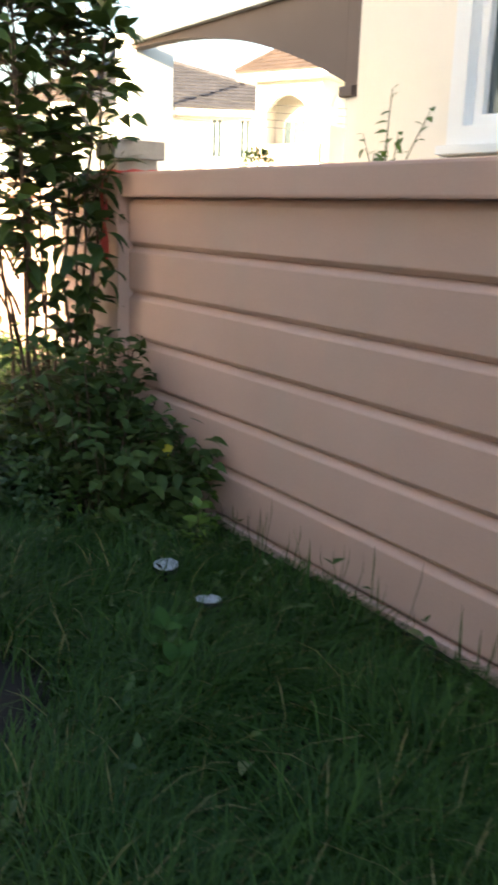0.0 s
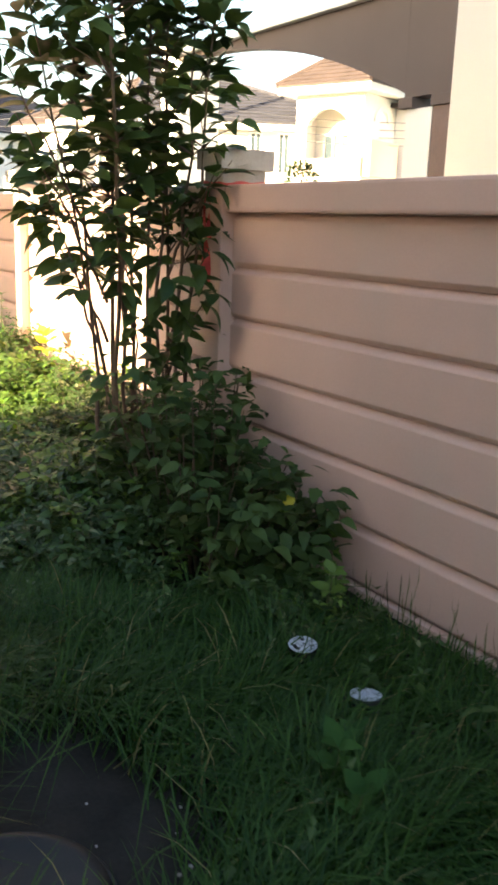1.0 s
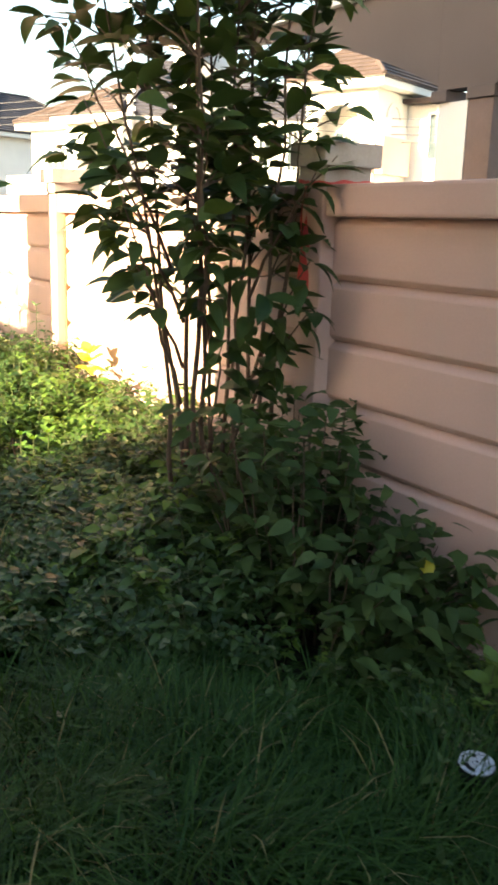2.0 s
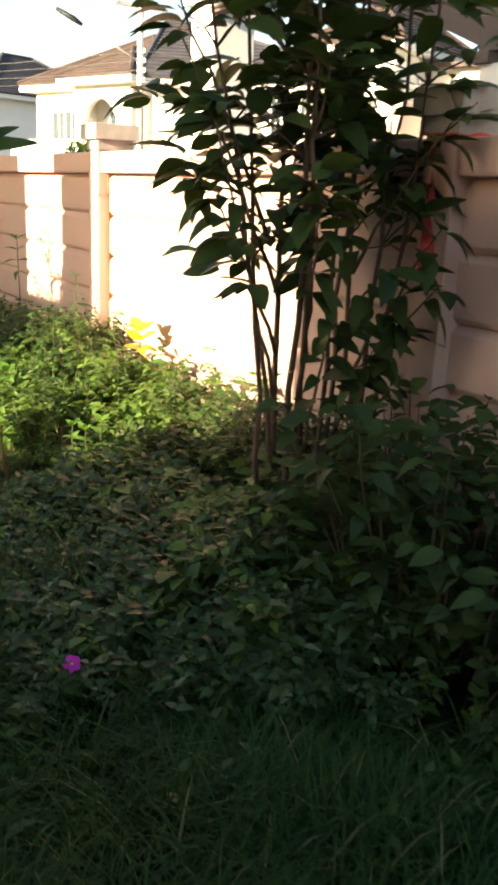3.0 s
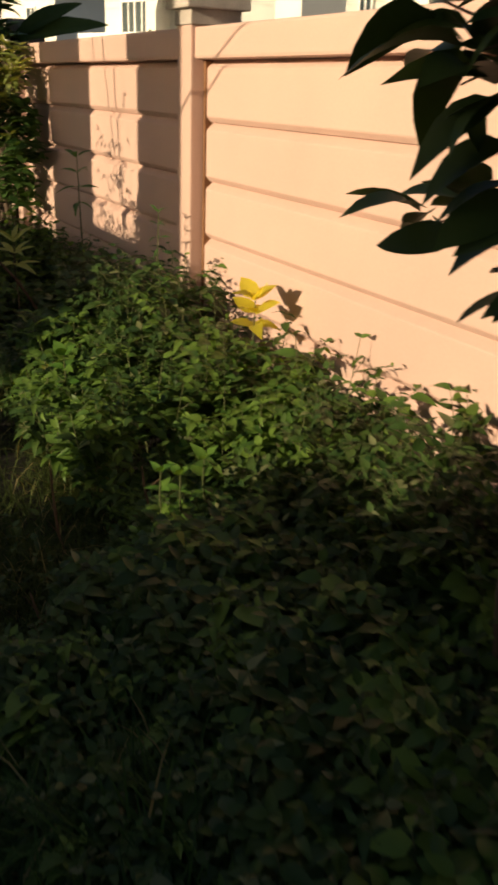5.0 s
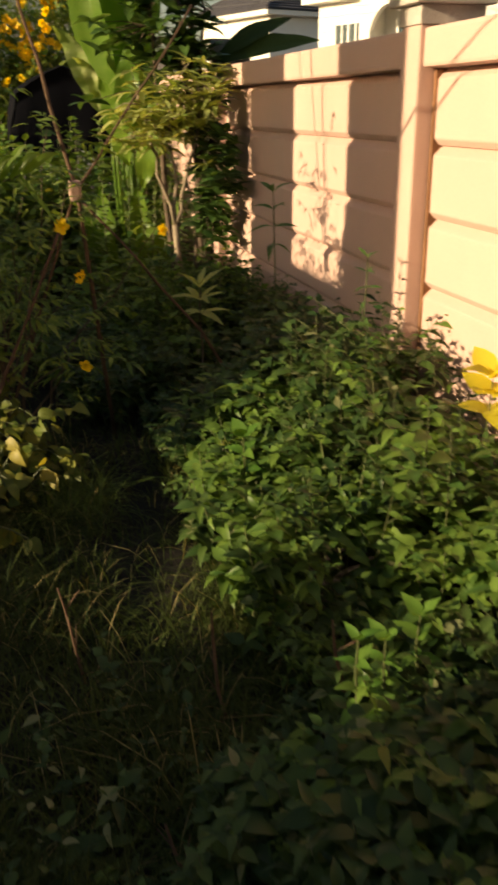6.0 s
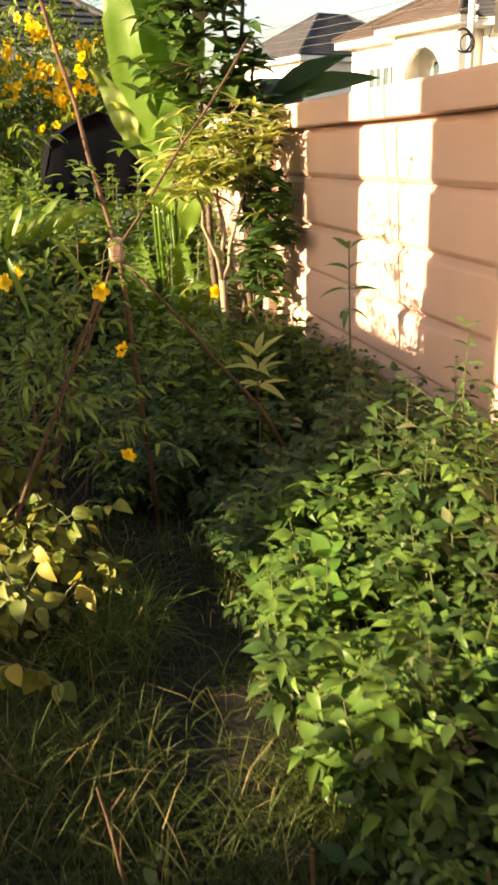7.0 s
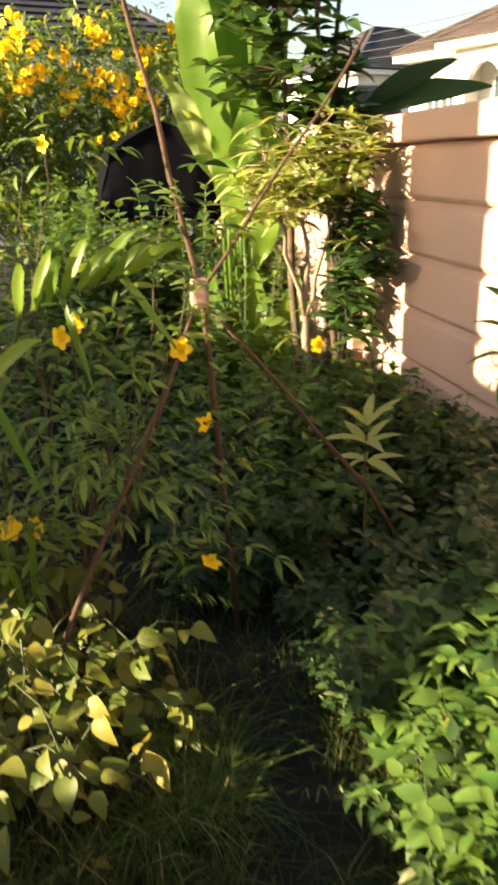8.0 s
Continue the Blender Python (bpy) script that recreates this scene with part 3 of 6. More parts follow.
def build_arched_house():
    """Cream house whose front bay has a broad arch, a lower wing set back beside it."""
    m = pose(18.53, 27.7, 0, 0, 0, -70)
    h = thing("house", m @ Vector((3, 3, 0)), "cream two-storey house with a red-brown tiled hipped roof and arched bay", "house")
    w = 2.75
    roof_block(h, m, w, 5.5, 6.3, 1.45, ROOF_RED, CREAM, open_front=True)
    part("bay_front", turned(arched_front(0, w, 0, 3.9, 5.996, 0.45, 2.2, 5.0, 0.55, 0.2), m), CREAM, h)
    part("bay_base", turned(boxbm(0, w, 0, 0.2, 0, 3.3), m), CREAM, h)
    part("balcony_rail", turned(boxbm(0.0, w, -0.06, 0.2, 3.304, 3.896, bevel=0.02), m), PINK, h, "pinkish balcony parapet")
    mi = m @ Matrix.Translation((0, 1.0, 0))
    far_window(h, mi, 0.65, 2.0, 3.95, 4.75, 3)
    ms = m @ Matrix.Translation((w, 0, 0)) @ Matrix.Rotation(radians(90), 4, "Z")
    bm = bmesh.new()
    for k in range(12):
        t0, t1 = math.pi * k / 12, math.pi * (k + 1) / 12
        q = []
        for y in (-0.07, 0.02):
            for rr, tt in ((0.38, t0), (0.52, t0), (0.52, t1), (0.38, t1)):
                q.append(bm.verts.new((1.2 + rr * math.cos(tt), y, 5.15 + rr * math.sin(tt))))
        for k2 in range(4):
            bm.faces.new((q[k2], q[(k2 + 1) % 4], q[4 + (k2 + 1) % 4], q[4 + k2]))
        bm.faces.new(q[:4])
    part("arch_moulding", turned(bm, ms), CREAM, h)
    part("side_parapet", turned(boxbm(0.1, 2.0, -0.30, -0.004, 3.3, 4.5, bevel=0.02), ms), PINK, h, "pinkish parapet on the shaded side")
    mw = m @ Matrix.Translation((w + 0.004, 2.2, 0))
    part("wing_wall", turned(boxbm(0, 4.5, 0, 3.3, 0, 5.7), mw), CREAM, h)
    part("wing_roof", turned(boxbm(-0.0, 4.9, -0.45, 3.3, 5.704, 5.86, bevel=0.02), mw), ROOF_RED, h)
    far_window(h, mw, 0.9, 1.55, 3.9, 5.35, 1)
    far_window(h, mw, 2.6, 3.6, 3.9, 5.2, 2)


def build_porch_house():
    """White house with a brown roof, a porch bay with an arch in front of its sunlit side, a balcony beside it."""
    m = pose(13.05, 40.3, 0, 0, 0, -71.5)
    h = thing("house", m @ Vector((3.4, 4, 0)), "white two-storey house with a brown tiled hipped roof and arched porch", "house")
    roof_block(h, m, 6.9, 8.0, 5.45, 2.15, ROOF_RED, CREAM)
    mb = m @ Matrix.Translation((3.75, -1.1, 0))
    roof_block(h, mb, 3.15, 3.4, 5.45, 1.15, ROOF_RED, CREAM, open_front=True)
    part("bay_front", turned(arched_front(0, 3.15, 0, 0, 5.146, 0.55, 2.35, 3.95, 0.75, 0.2), mb), CREAM, h)
    far_window(h, mb @ Matrix.Translation((0, 1.0, 0)), 1.0, 1.7, 2.9, 4.3, 1)
    far_window(h, m, 1.15, 1.85, 3.3, 4.35, 1)
    far_window(h, m, 1.95, 2.65, 3.3, 4.35, 1)
    ms = m @ Matrix.Translation((6.9, 0, 0)) @ Matrix.Rotation(radians(90), 4, "Z")
    far_window(h, ms, 3.2, 3.9, 3.2, 4.4, 1)
    far_window(h, ms, 5.4, 6.4, 3.2, 4.4, 2)
    part("balcony", turned(boxbm(-0.5, 3.3, -1.0, -0.86, 2.5, 3.25, bevel=0.02), m), WHITE, h)
    part("balcony_floor", turned(boxbm(-0.5, 3.3, -0.856, -0.004, 2.5, 2.65), m), WHITE, h)
    part("string_course", turned(boxbm(6.904, 6.98, 0.0, 8.0, 2.7, 2.9), m), CREAM, h)
    part("downpipe", turned(boxbm(6.905, 6.97, 2.2, 2.27, 2.904, 5.1), m), WHITE, h)


build_arched_house()
build_house((15.0, 33.3, 0), -30, 8.6, 9, 5.4, 2.6, ROOF_DARK, CREAM, "cream house with a dark slate-blue tiled hipped roof",
            windows=[(4.4, 4.75, 3.6, 5.0), (5.5, 5.85, 3.6, 5.0), (6.9, 7.25, 3.6, 5.0), (2.0, 2.6, 3.6, 5.0)], ridge=(0.2, 1.4))
build_porch_house()
build_house((12.5, 59.2, 0), -72, 7.0, 9, 6.2, 2.5, ROOF_DARK, CREAM, "white house with a dark hipped roof, far down the lane",
            windows=[(1.2, 1.9, 3.7, 5.0), (4.5, 5.2, 3.7, 5.0)])
build_house((-5.66, 22.8, 0), 14, 8.65, 8, 3.5, 3.05, ROOF_DARK, CREAM, "low cream house with a dark slate-coloured hipped roof",
            windows=[(1.0, 2.0, 1.0, 2.2), (5.0, 6.2, 1.0, 2.2)])


def build_pole():
    x, y = 13.4, 31.0
    p = thing("utility_pole", (x, y, 0), "pale concrete utility pole with a lamp arm and coiled cables", "utility pole")
    part("shaft", tube(bmesh.new(), [(x, y, -0.3), (x, y, 4), (x, y, 9)], [0.13, 0.115, 0.09], 8), POLE, p, smooth=True)
    part("crossarm", boxbm(x - 0.9, x + 0.9, y - 0.05, y + 0.05, 7.2, 7.32), POLE, p)
    arm = part("lamp_arm", tube(bmesh.new(), [(x, y, 5.55), (x - 1.0, y + 0.5, 6.15), (x - 1.75, y + 0.85, 6.6)], 0.03, 6), POLE, p, smooth=True)
    part("lamp_head", tube(bmesh.new(), [(x - 1.72, y + 0.83, 6.58), (x - 1.95, y + 0.95, 6.74), (x - 2.45, y + 1.2, 7.02)], [0.05, 0.09, 0.06], 8), BLACK, arm, "dark street lamp head", smooth=True)
    for z in (5.0, 5.3, 5.6, 5.9):
        part("insulator", tube(bmesh.new(), [(x + 0.10, y - 0.12, z - 0.07), (x + 0.10, y - 0.12, z), (x + 0.10, y - 0.12, z + 0.07)], [0.035, 0.05, 0.03], 7), WHITE, p)
    for dx, z, r in ((-0.36, 4.40, 0.26), (0.85, 4.5, 0.36), (-0.22, 4.32, 0.2)):
        bm = bmesh.new()
        for q in range(3):
            ring = [(x + dx + (r + 0.02 * q) * math.cos(k * 0.5236), y - 0.2 - 0.03 * q, z + 1.15 * (r + 0.015 * q) * math.sin(k * 0.5236)) for k in range(13)]
            tube(bm, ring, 0.016, 5)
        part("cable_coil", bm, RUBBER, p)
    for k, z in enumerate((5.0, 5.3, 5.6, 5.9)):
        for end in ((3.5, 56.0, z + 1.3), (26.5, 21.0, z - 0.3)):
            part("cable", tube(bmesh.new(), bend((x, y - 0.14, z), end, -0.45 - 0.05 * k, 12), 0.011, 5), CABLE, p)


build_pole()


# small weed behind the wall and clipped shrub by the far house
def build_ball_shrub(x, y, z, r, name, label, leaf=None):
    e = thing(name, (x, y, 0), label, "shrub")
    rng = random.Random(11)
    bm = bmesh.new()
    tube(bm, [(x, y, -0.05), (x, y, z)], [0.05, 0.03], 6)
    part("trunk", bm, BARK, e)
    put = []
    for _ in range(700):
        d = Vector((rng.gauss(0, 1), rng.gauss(0, 1), rng.gauss(0, 1))).normalized()
        q = Vector((x, y, z)) + d * r * rng.uniform(0.7, 1.05) * (1 + 0.25 * noise.noise(d * 2.5))
        put.append((0, q, leaf_turn(d + Vector((rng.uniform(-.7, .7), rng.uniform(-.7, .7), rng.uniform(-.3, .7))), (0, 0, 1), rng.uniform(-1, 1)), rng.uniform(0.07, 0.13)))
    tagged(mass("crown", [leaf_shape(1, 0.5)], put, leaf or SHADE_HERB, e), kind="stuff")


build_ball_shrub(14.0, 20.85, 2.8, 0.40, "garden_shrub", "small rounded green garden shrub behind the wall")
build_ball_shrub(11.0, 11.6, 2.2, 0.55, "porch_shrub", "bright green shrub beside the porch column", HERB)
build_ball_shrub(7.6, 22.0, 2.05, 0.34, "garden_shrub", "small loose green shrub behind the wall")
build_ball_shrub(8.2, 22.6, 2.0, 0.30, "garden_shrub", "small loose green shrub behind the wall")


# ---- lawn grass ----
def undergrowth_height(x, y):
    """How high the weeds stand at a place in the bed along the wall; 0 where there is lawn or path."""
    if x > 1.93 or y < 3.0 or y > 10.4:
        return 0.0
    if y < 3.55:
        edge = 1.42
    elif y < 4.3:
        edge = 1.42 - 0.80 * (y - 3.55) / 0.75
    elif y < 7.3:
        edge = 0.62 + 0.46 * min(1, max(0, (y - 5.6) / 0.6))
    else:
        edge = 1.08 - 0.40 * min(1, max(0, (y - 8.3) / 0.4))
    edge += 0.08 * noise.noise(Vector((y * 2.2, 0, 5)))
    low = 0.20 + 0.10 * noise.noise(Vector((x * 2.5, y * 2.5, 6)))
    if x < edge:
        low *= max(0.0, min(1.0, (6.25 - y) / 0.7))
        return low if y > 4.25 and x > 0.02 and low > 0.06 else 0.0
    s = min(1.0, (x - edge) / 0.5)
    h = (0.18 + 0.52 * min(1, max(0, (y - 3.15) / 0.75))) * (0.55 + 0.45 * s)
    if y > 4.3:
        h *= 1.0 + 0.22 * noise.noise(Vector((x * 1.9, y * 1.4, 2)))
    if y < 4.8:
        h *= 0.6
    if 4.8 < y < 6.5:
        h *= 0.48 if x < 1.45 else 0.48 + 0.42 * min(1, (x - 1.45) / 0.35)
    if y > 7.75:
        h *= 0.55 if x < 1.65 else 0.72
    if (x - 1.37) ** 2 + (y - 8.35) ** 2 < 0.09:
        h *= 0.75
    return max(h, low if y < 6.4 else 0.0)


def build_grass():
    rng = np.random.default_rng(7)
    vs, fs, mi = [], [], []
    base = 0
    regions = [(-0.7, 1.95, 0.9, 3.6, 30000), (-0.3, 1.2, 3.4, 6.4, 20000), (-0.1, 1.25, 5.6, 8.6, 30000), (0.55, 0.80, 7.56, 7.86, 420), (-0.5, 1.9, 8.5, 12.5, 6000)]
    for x0, x1, y0, y1, count in regions:
        for _ in range(count):
            x, y = rng.uniform(x0, x1), rng.uniform(y0, y1)
            if ((x - 0.33) / 0.36) ** 2 + ((y - 2.62) / 0.55) ** 2 < 1 + rng.uniform(-0.35, 0.35):
                continue
            clump = noise.noise(Vector((x * 3.1, y * 3.1, 1)))
            tuft = count < 1000
            if clump < rng.uniform(-1.0, 0.15) and not tuft:
                continue
            if 0.74 < x < 1.06 and 6.9 < y < 9 and not tuft and rng.random() < 0.82:
                continue
            wild = y > 5.6
            if wild and count > 1000 and rng.random() < 0.35:
                continue
            h = (0.13 + 0.17 * rng.random() + 0.16 * max(0, clump)) * (rng.uniform(0.55, 1.0) if tuft else rng.uniform(0.35, 0.85) if wild else 1.0)
            if x > 1.6 and y < 3.6:
                h *= 0.55
            sweep = 3.2 * noise.noise(Vector((x * 1.7, y * 1.7, 4)))
            a = sweep + rng.normal(0, 2.2 if wild else 0.9)
            w = rng.uniform(0.0014, 0.0036) * (0.62 if wild else 1.0)
            lean = rng.uniform(0.3, 1.75) * h
            dx, dy = math.cos(a), math.sin(a)
            sx, sy = -dy * w, dx * w
            z = ground_height(x, y) - 0.005
            sag = 0.55 * lean / h
            for s, k in ((0.0, 1.0), (0.4, 0.95), (0.75, 0.7), (1.0, 0.0)):
                q = lean * s ** 1.7
                px, py, pz = x + dx * q, y + dy * q, z + h * (s - sag * s ** 2.6)
                if k:
                    vs += [(px - sx * k, py - sy * k, pz), (px + sx * k, py + sy * k, pz)]
                else:
                    vs.append((px, py, pz))
            fs += [(base, base + 1, base + 3, base + 2), (base + 2, base + 3, base + 5, base + 4), (base + 4, base + 5, base + 6)]
            # slot 2 colours the tuft as if sunlit
            mi += [2 if tuft else 1 if wild else 0] * 3
            base += 7
    # thin seed stalks in front of the wall
    for _ in range(90):
        x, y, h = rng.uniform(1.72, 1.95), rng.uniform(1.5, 3.3), rng.uniform(0.16, 0.34)
        z, a, q = ground_height(x, y) - 0.005, rng.uniform(0, 6.283), rng.uniform(0.02, 0.08)
        dx, dy = 0.0012 * math.cos(a), 0.0012 * math.sin(a)
        tx, ty = x + q * math.cos(a + 1.5), y + q * math.sin(a + 1.5)
        vs += [(x - dx, y - dy, z), (x + dx, y + dy, z), (tx + 2 * dx, ty + 2 * dy, z + h * 0.8), (tx - 2 * dx, ty - 2 * dy, z + h * 0.8), (tx, ty, z + h)]
        fs += [(base, base + 1, base + 2, base + 3), (base + 3, base + 2, base + 4)]
        mi += [0, 0]
        base += 5
    me = bpy.data.meshes.new("grass")
    me.from_pydata(vs, [], fs)
    me.materials.append(GRASS)
    me.materials.append(WILD_GRASS)
    me.materials.append(SUNLIT_GRASS)
    me.polygons.foreach_set("material_index", mi)
    return tagged(new("grass", me), "long unmown dark green grass with dry blades", "grass", kind="stuff")


build_grass()

OVATE = [leaf_shape(1, 0.56, 0.38, 0.30, 0.22, 4, 1.15), leaf_shape(1, 0.50, 0.40, 0.55, 0.30, 4, 1.1), leaf_shape(1, 0.62, 0.36, 0.15, 0.15, 4, 1.2)]
POINTED = [leaf_shape(1, 0.46, 0.33, 0.30, 0.28, 6, 0.95, 0.015), leaf_shape(1, 0.38, 0.35, 0.60, 0.35, 6, 0.9), leaf_shape(1, 0.50, 0.31, 0.18, 0.22, 6, 0.95, -0.012)]
LANCE = [leaf_shape(1, 0.24, 0.42, 0.25, 0.3, 4, 1.1), leaf_shape(1, 0.22, 0.42, 0.55, 0.3, 4, 1.1)]


def sprig(rng, x, y, z, h, size, put, stems=None, pairs=None, spread=0.18):
    """One upright weed: opposite leaf pairs up a leaning stem."""
    a = rng.uniform(0, 6.283)
    lean = rng.uniform(0, spread)
    top = Vector((x + lean * math.cos(a), y + lean * math.sin(a), z + h))
    foot = Vector((x, y, z - 0.02))
    n = pairs or max(3, int(h / 0.065))
    t0 = rng.uniform(0, 3.14)
    for i in range(n):
        s = 0.22 + 0.78 * (i + 1) / n
        p = foot.lerp(top, s)
        for side in (0, 3.1416):
            b = t0 + i * 1.5708 + side + rng.uniform(-0.35, 0.35)
            up = 0.1 + 0.9 * max(0, s - 0.75) / 0.25 * 0.9 + rng.uniform(-0.35, 0.25)
            d = Vector((math.cos(b), math.sin(b), up))
            sz = size * rng.uniform(0.7, 1.25) * (1.1 - 0.45 * max(0, s - 0.7) / 0.3)
            put.append((rng.randrange(3), p, leaf_turn(d, (rng.uniform(-.3, .3), rng.uniform(-.3, .3), 1), rng.uniform(-0.4, 0.4)), sz))
    if stems is not None:
        tube(stems, [foot, foot.lerp(top, 0.5), top], [0.0035, 0.0028, 0.0015], 3)


def weed_variant(rng, h, size, arms_wanted=7):
    """A bushy weed of height h at the origin: leaf list and stem mesh."""
    put, bm = [], bmesh.new()
    lean = Vector((rng.uniform(-.10, .10), rng.uniform(-.10, .10), h))
    tube(bm, [(0, 0, -0.03), lean * 0.5, lean], [0.004, 0.003, 0.0015], 3)
    arms = [(lean * 0.25, lean)]
    for k in range(arms_wanted):
        p = lean * rng.uniform(0.35, 0.85)
        a = rng.uniform(0, 6.283)
        q = p + Vector((math.cos(a), math.sin(a), rng.uniform(0.3, 1.0))) * h * rng.uniform(0.22, 0.38)
        tube(bm, [p, q], [0.002, 0.001], 3)
        arms.append((p.lerp(q, 0.3), q))
    for p0, p1 in arms:
        n = 4 if p1 is not lean else 6
        t0 = rng.uniform(0, 3.14)
        for i in range(n):
            s = (i + 1) / n
            p = Vector(p0).lerp(Vector(p1), s)
            for side in (0, 3.1416):
                b = t0 + i * 1.5708 + side + rng.uniform(-.4, .4)
                d = Vector((math.cos(b), math.sin(b), rng.uniform(-.30, .25) + (0.5 if s > 0.9 else 0)))
                put.append((rng.randrange(3), p, leaf_turn(d, (rng.uniform(-.6, .1), rng.uniform(-.45, .15), 1), rng.uniform(-.35, .35)), size * rng.uniform(0.55, 1.3) * (0.7 if s > 0.9 else 1.0)))
    return put, bm


SINGLE_WEEDS = 50


def split_stem(verts, faces):
    """The main stem (three rings of three) and the side branches (two rings of three) as meshes of their own."""
    out, start = [], 0
    while start < len(verts):
        n = 6 if start else 9
        me = bpy.data.meshes.new("branch" if start else "stem")
        me.from_pydata([tuple(v) for v in verts[start:start + n]], [], [tuple(i - start for i in f) for f in faces if start <= f[0] < start + n])
        me.materials.append(STEM)
        out.append(me)
        start += n
    return out


def build_undergrowth():
    """The weed bed along the wall: single weeds, and the rest joined."""
    rng = random.Random(21)
    variants, lists, plans = [], [], []
    for k in range(24):
        dark = k >= 12
        h = (0.30, 0.42, 0.55, 0.70)[k % 4] * rng.uniform(0.92, 1.08)
        put, bm = weed_variant(rng, h, (0.078, 0.054, 0.066)[k % 3] if dark else (0.088, 0.056, 0.070)[k % 3], 6 if dark else 5 + k % 2)
        bm.verts.index_update()
        pieces = [placed_shape((OVATE if k % 5 == 0 else POINTED)[i], p, t, z) for i, p, t, z in put]
        leaves = sum(len(f) for _, f in pieces)
        pieces.append((np.array([v.co[:] for v in bm.verts]), [tuple(v.index for v in f.verts) for f in bm.faces]))
        bm.free()
        me = joined_mesh("weed", pieces, SHADE_HERB if dark else HERB)
        me.materials.append(STEM)
        for p in me.polygons[leaves:]:
            p.material_index = 1
        variants.append((h, me))
        lists.append(pieces)
        plans.append((put, (OVATE if k % 5 == 0 else POINTED), pieces[-1]))
    spots = []
    while len(spots) < 1500:
        x, y = rng.uniform(0.0, 1.9), rng.uniform(3.0, 10.4)
        h = undergrowth_height(x, y)
        if 6.4 < y < 7.6 and rng.random() < 0.25:
            continue
        if h > 0:
            spots.append((x, y, h * rng.uniform(0.6, 1.1)))
    spots.sort(key=lambda q: (q[0] - 1.15) ** 2 + (0.8 * (q[1] - 6.75)) ** 2)
    stem_of, leaf_of = {}, {}
    vs, fs, mi, base = [], [], [], 0
    for k, (x, y, h) in enumerate(spots):
        # weeds where shade falls take the darkened leaf colour
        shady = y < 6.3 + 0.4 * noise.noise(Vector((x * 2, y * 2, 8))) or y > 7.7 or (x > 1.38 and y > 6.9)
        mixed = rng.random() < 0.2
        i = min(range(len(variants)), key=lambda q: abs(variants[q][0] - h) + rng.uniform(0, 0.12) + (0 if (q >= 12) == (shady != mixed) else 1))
        m = Matrix.Translation((x, y, ground_height(x, y))) @ Matrix.Rotation(rng.uniform(-0.9, 0.9), 4, "Z") @ Matrix.Scale(h / variants[i][0] * 0.92, 4)
        if k < SINGLE_WEEDS:
            put, shapes, wood = plans[i]
            dark = i >= 12
            w = thing("weed", (x, y, ground_height(x, y)), "knee-high weed with pointed green leaves darkened for shade" if dark else "knee-high weed with pointed light green leaves", "weed", "weeds by the path")
            local = Matrix.Translation(-w.location) @ m
            if i not in stem_of:
                stem_of[i] = split_stem(*wood)
            for j, me in enumerate(stem_of[i]):
                st = new("branch" if j else "stem", me)
                st.parent, st.matrix_local = w, local
            for kind, p, t, z in put:
                key = (dark, i % 5 == 0, kind)
                if key not in leaf_of:
                    leaf_of[key] = leaf_mesh("leaf", shapes[kind], SHADE_HERB_LEAF if dark else HERB_LEAF)
                lf = new("leaf", leaf_of[key])
                lf.parent = w
                lf.matrix_local = local @ Matrix.Translation(p) @ Matrix(t).to_4x4() @ Matrix.Scale(z, 4)
        else:
            r = np.array(m)
            for j, (v, f) in enumerate(lists[i]):
                vs.append(v @ r[:3, :3].T + r[:3, 3])
                fs += [tuple(q + base for q in p) for p in f]
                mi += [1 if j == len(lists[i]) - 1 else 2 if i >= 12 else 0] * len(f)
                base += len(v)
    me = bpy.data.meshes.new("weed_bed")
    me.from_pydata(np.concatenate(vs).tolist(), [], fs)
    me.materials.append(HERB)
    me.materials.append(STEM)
    me.materials.append(SHADE_HERB)
    me.polygons.foreach_set("material_index", mi)
    me.polygons.foreach_set("use_smooth", [True] * len(me.polygons))
    return tagged(new("weed_bed", me), "dense bed of knee-high green leafy weeds along the wall", "weeds", kind="stuff")


build_undergrowth()


def build_lawn_weeds():
    """Broad-leaved weeds scattered through the lawn."""
    rng = random.Random(5)
    e = thing("lawn_weeds", (0.8, 3, 0), "low broad-leaved green weeds scattered in the lawn", "weeds", kind="stuff")
    put = []
    for _ in range(190):
        x, y = rng.uniform(-0.2, 1.9), rng.uniform(1.4, 5.6)
        if ((x - 0.33) / 0.36) ** 2 + ((y - 2.62) / 0.55) ** 2 < 1.2:
            continue
        sprig(rng, x, y, ground_height(x, y), rng.uniform(0.08, 0.22), rng.uniform(0.04, 0.075), put, None, rng.randrange(2, 4), 0.06)
    for _ in range(85):
        x, y = rng.uniform(0.2, 1.25), rng.uniform(4.9, 6.5)
        sprig(rng, x, y, ground_height(x, y), rng.uniform(0.08, 0.22), rng.uniform(0.035, 0.062), put, None, rng.randrange(2, 5), 0.08)
    # the lawn's shade is put into this darker leaf colour
    tagged(mass("weed_leaves", POINTED, put, SHADE_HERB, e), kind="stuff")


build_lawn_weeds()


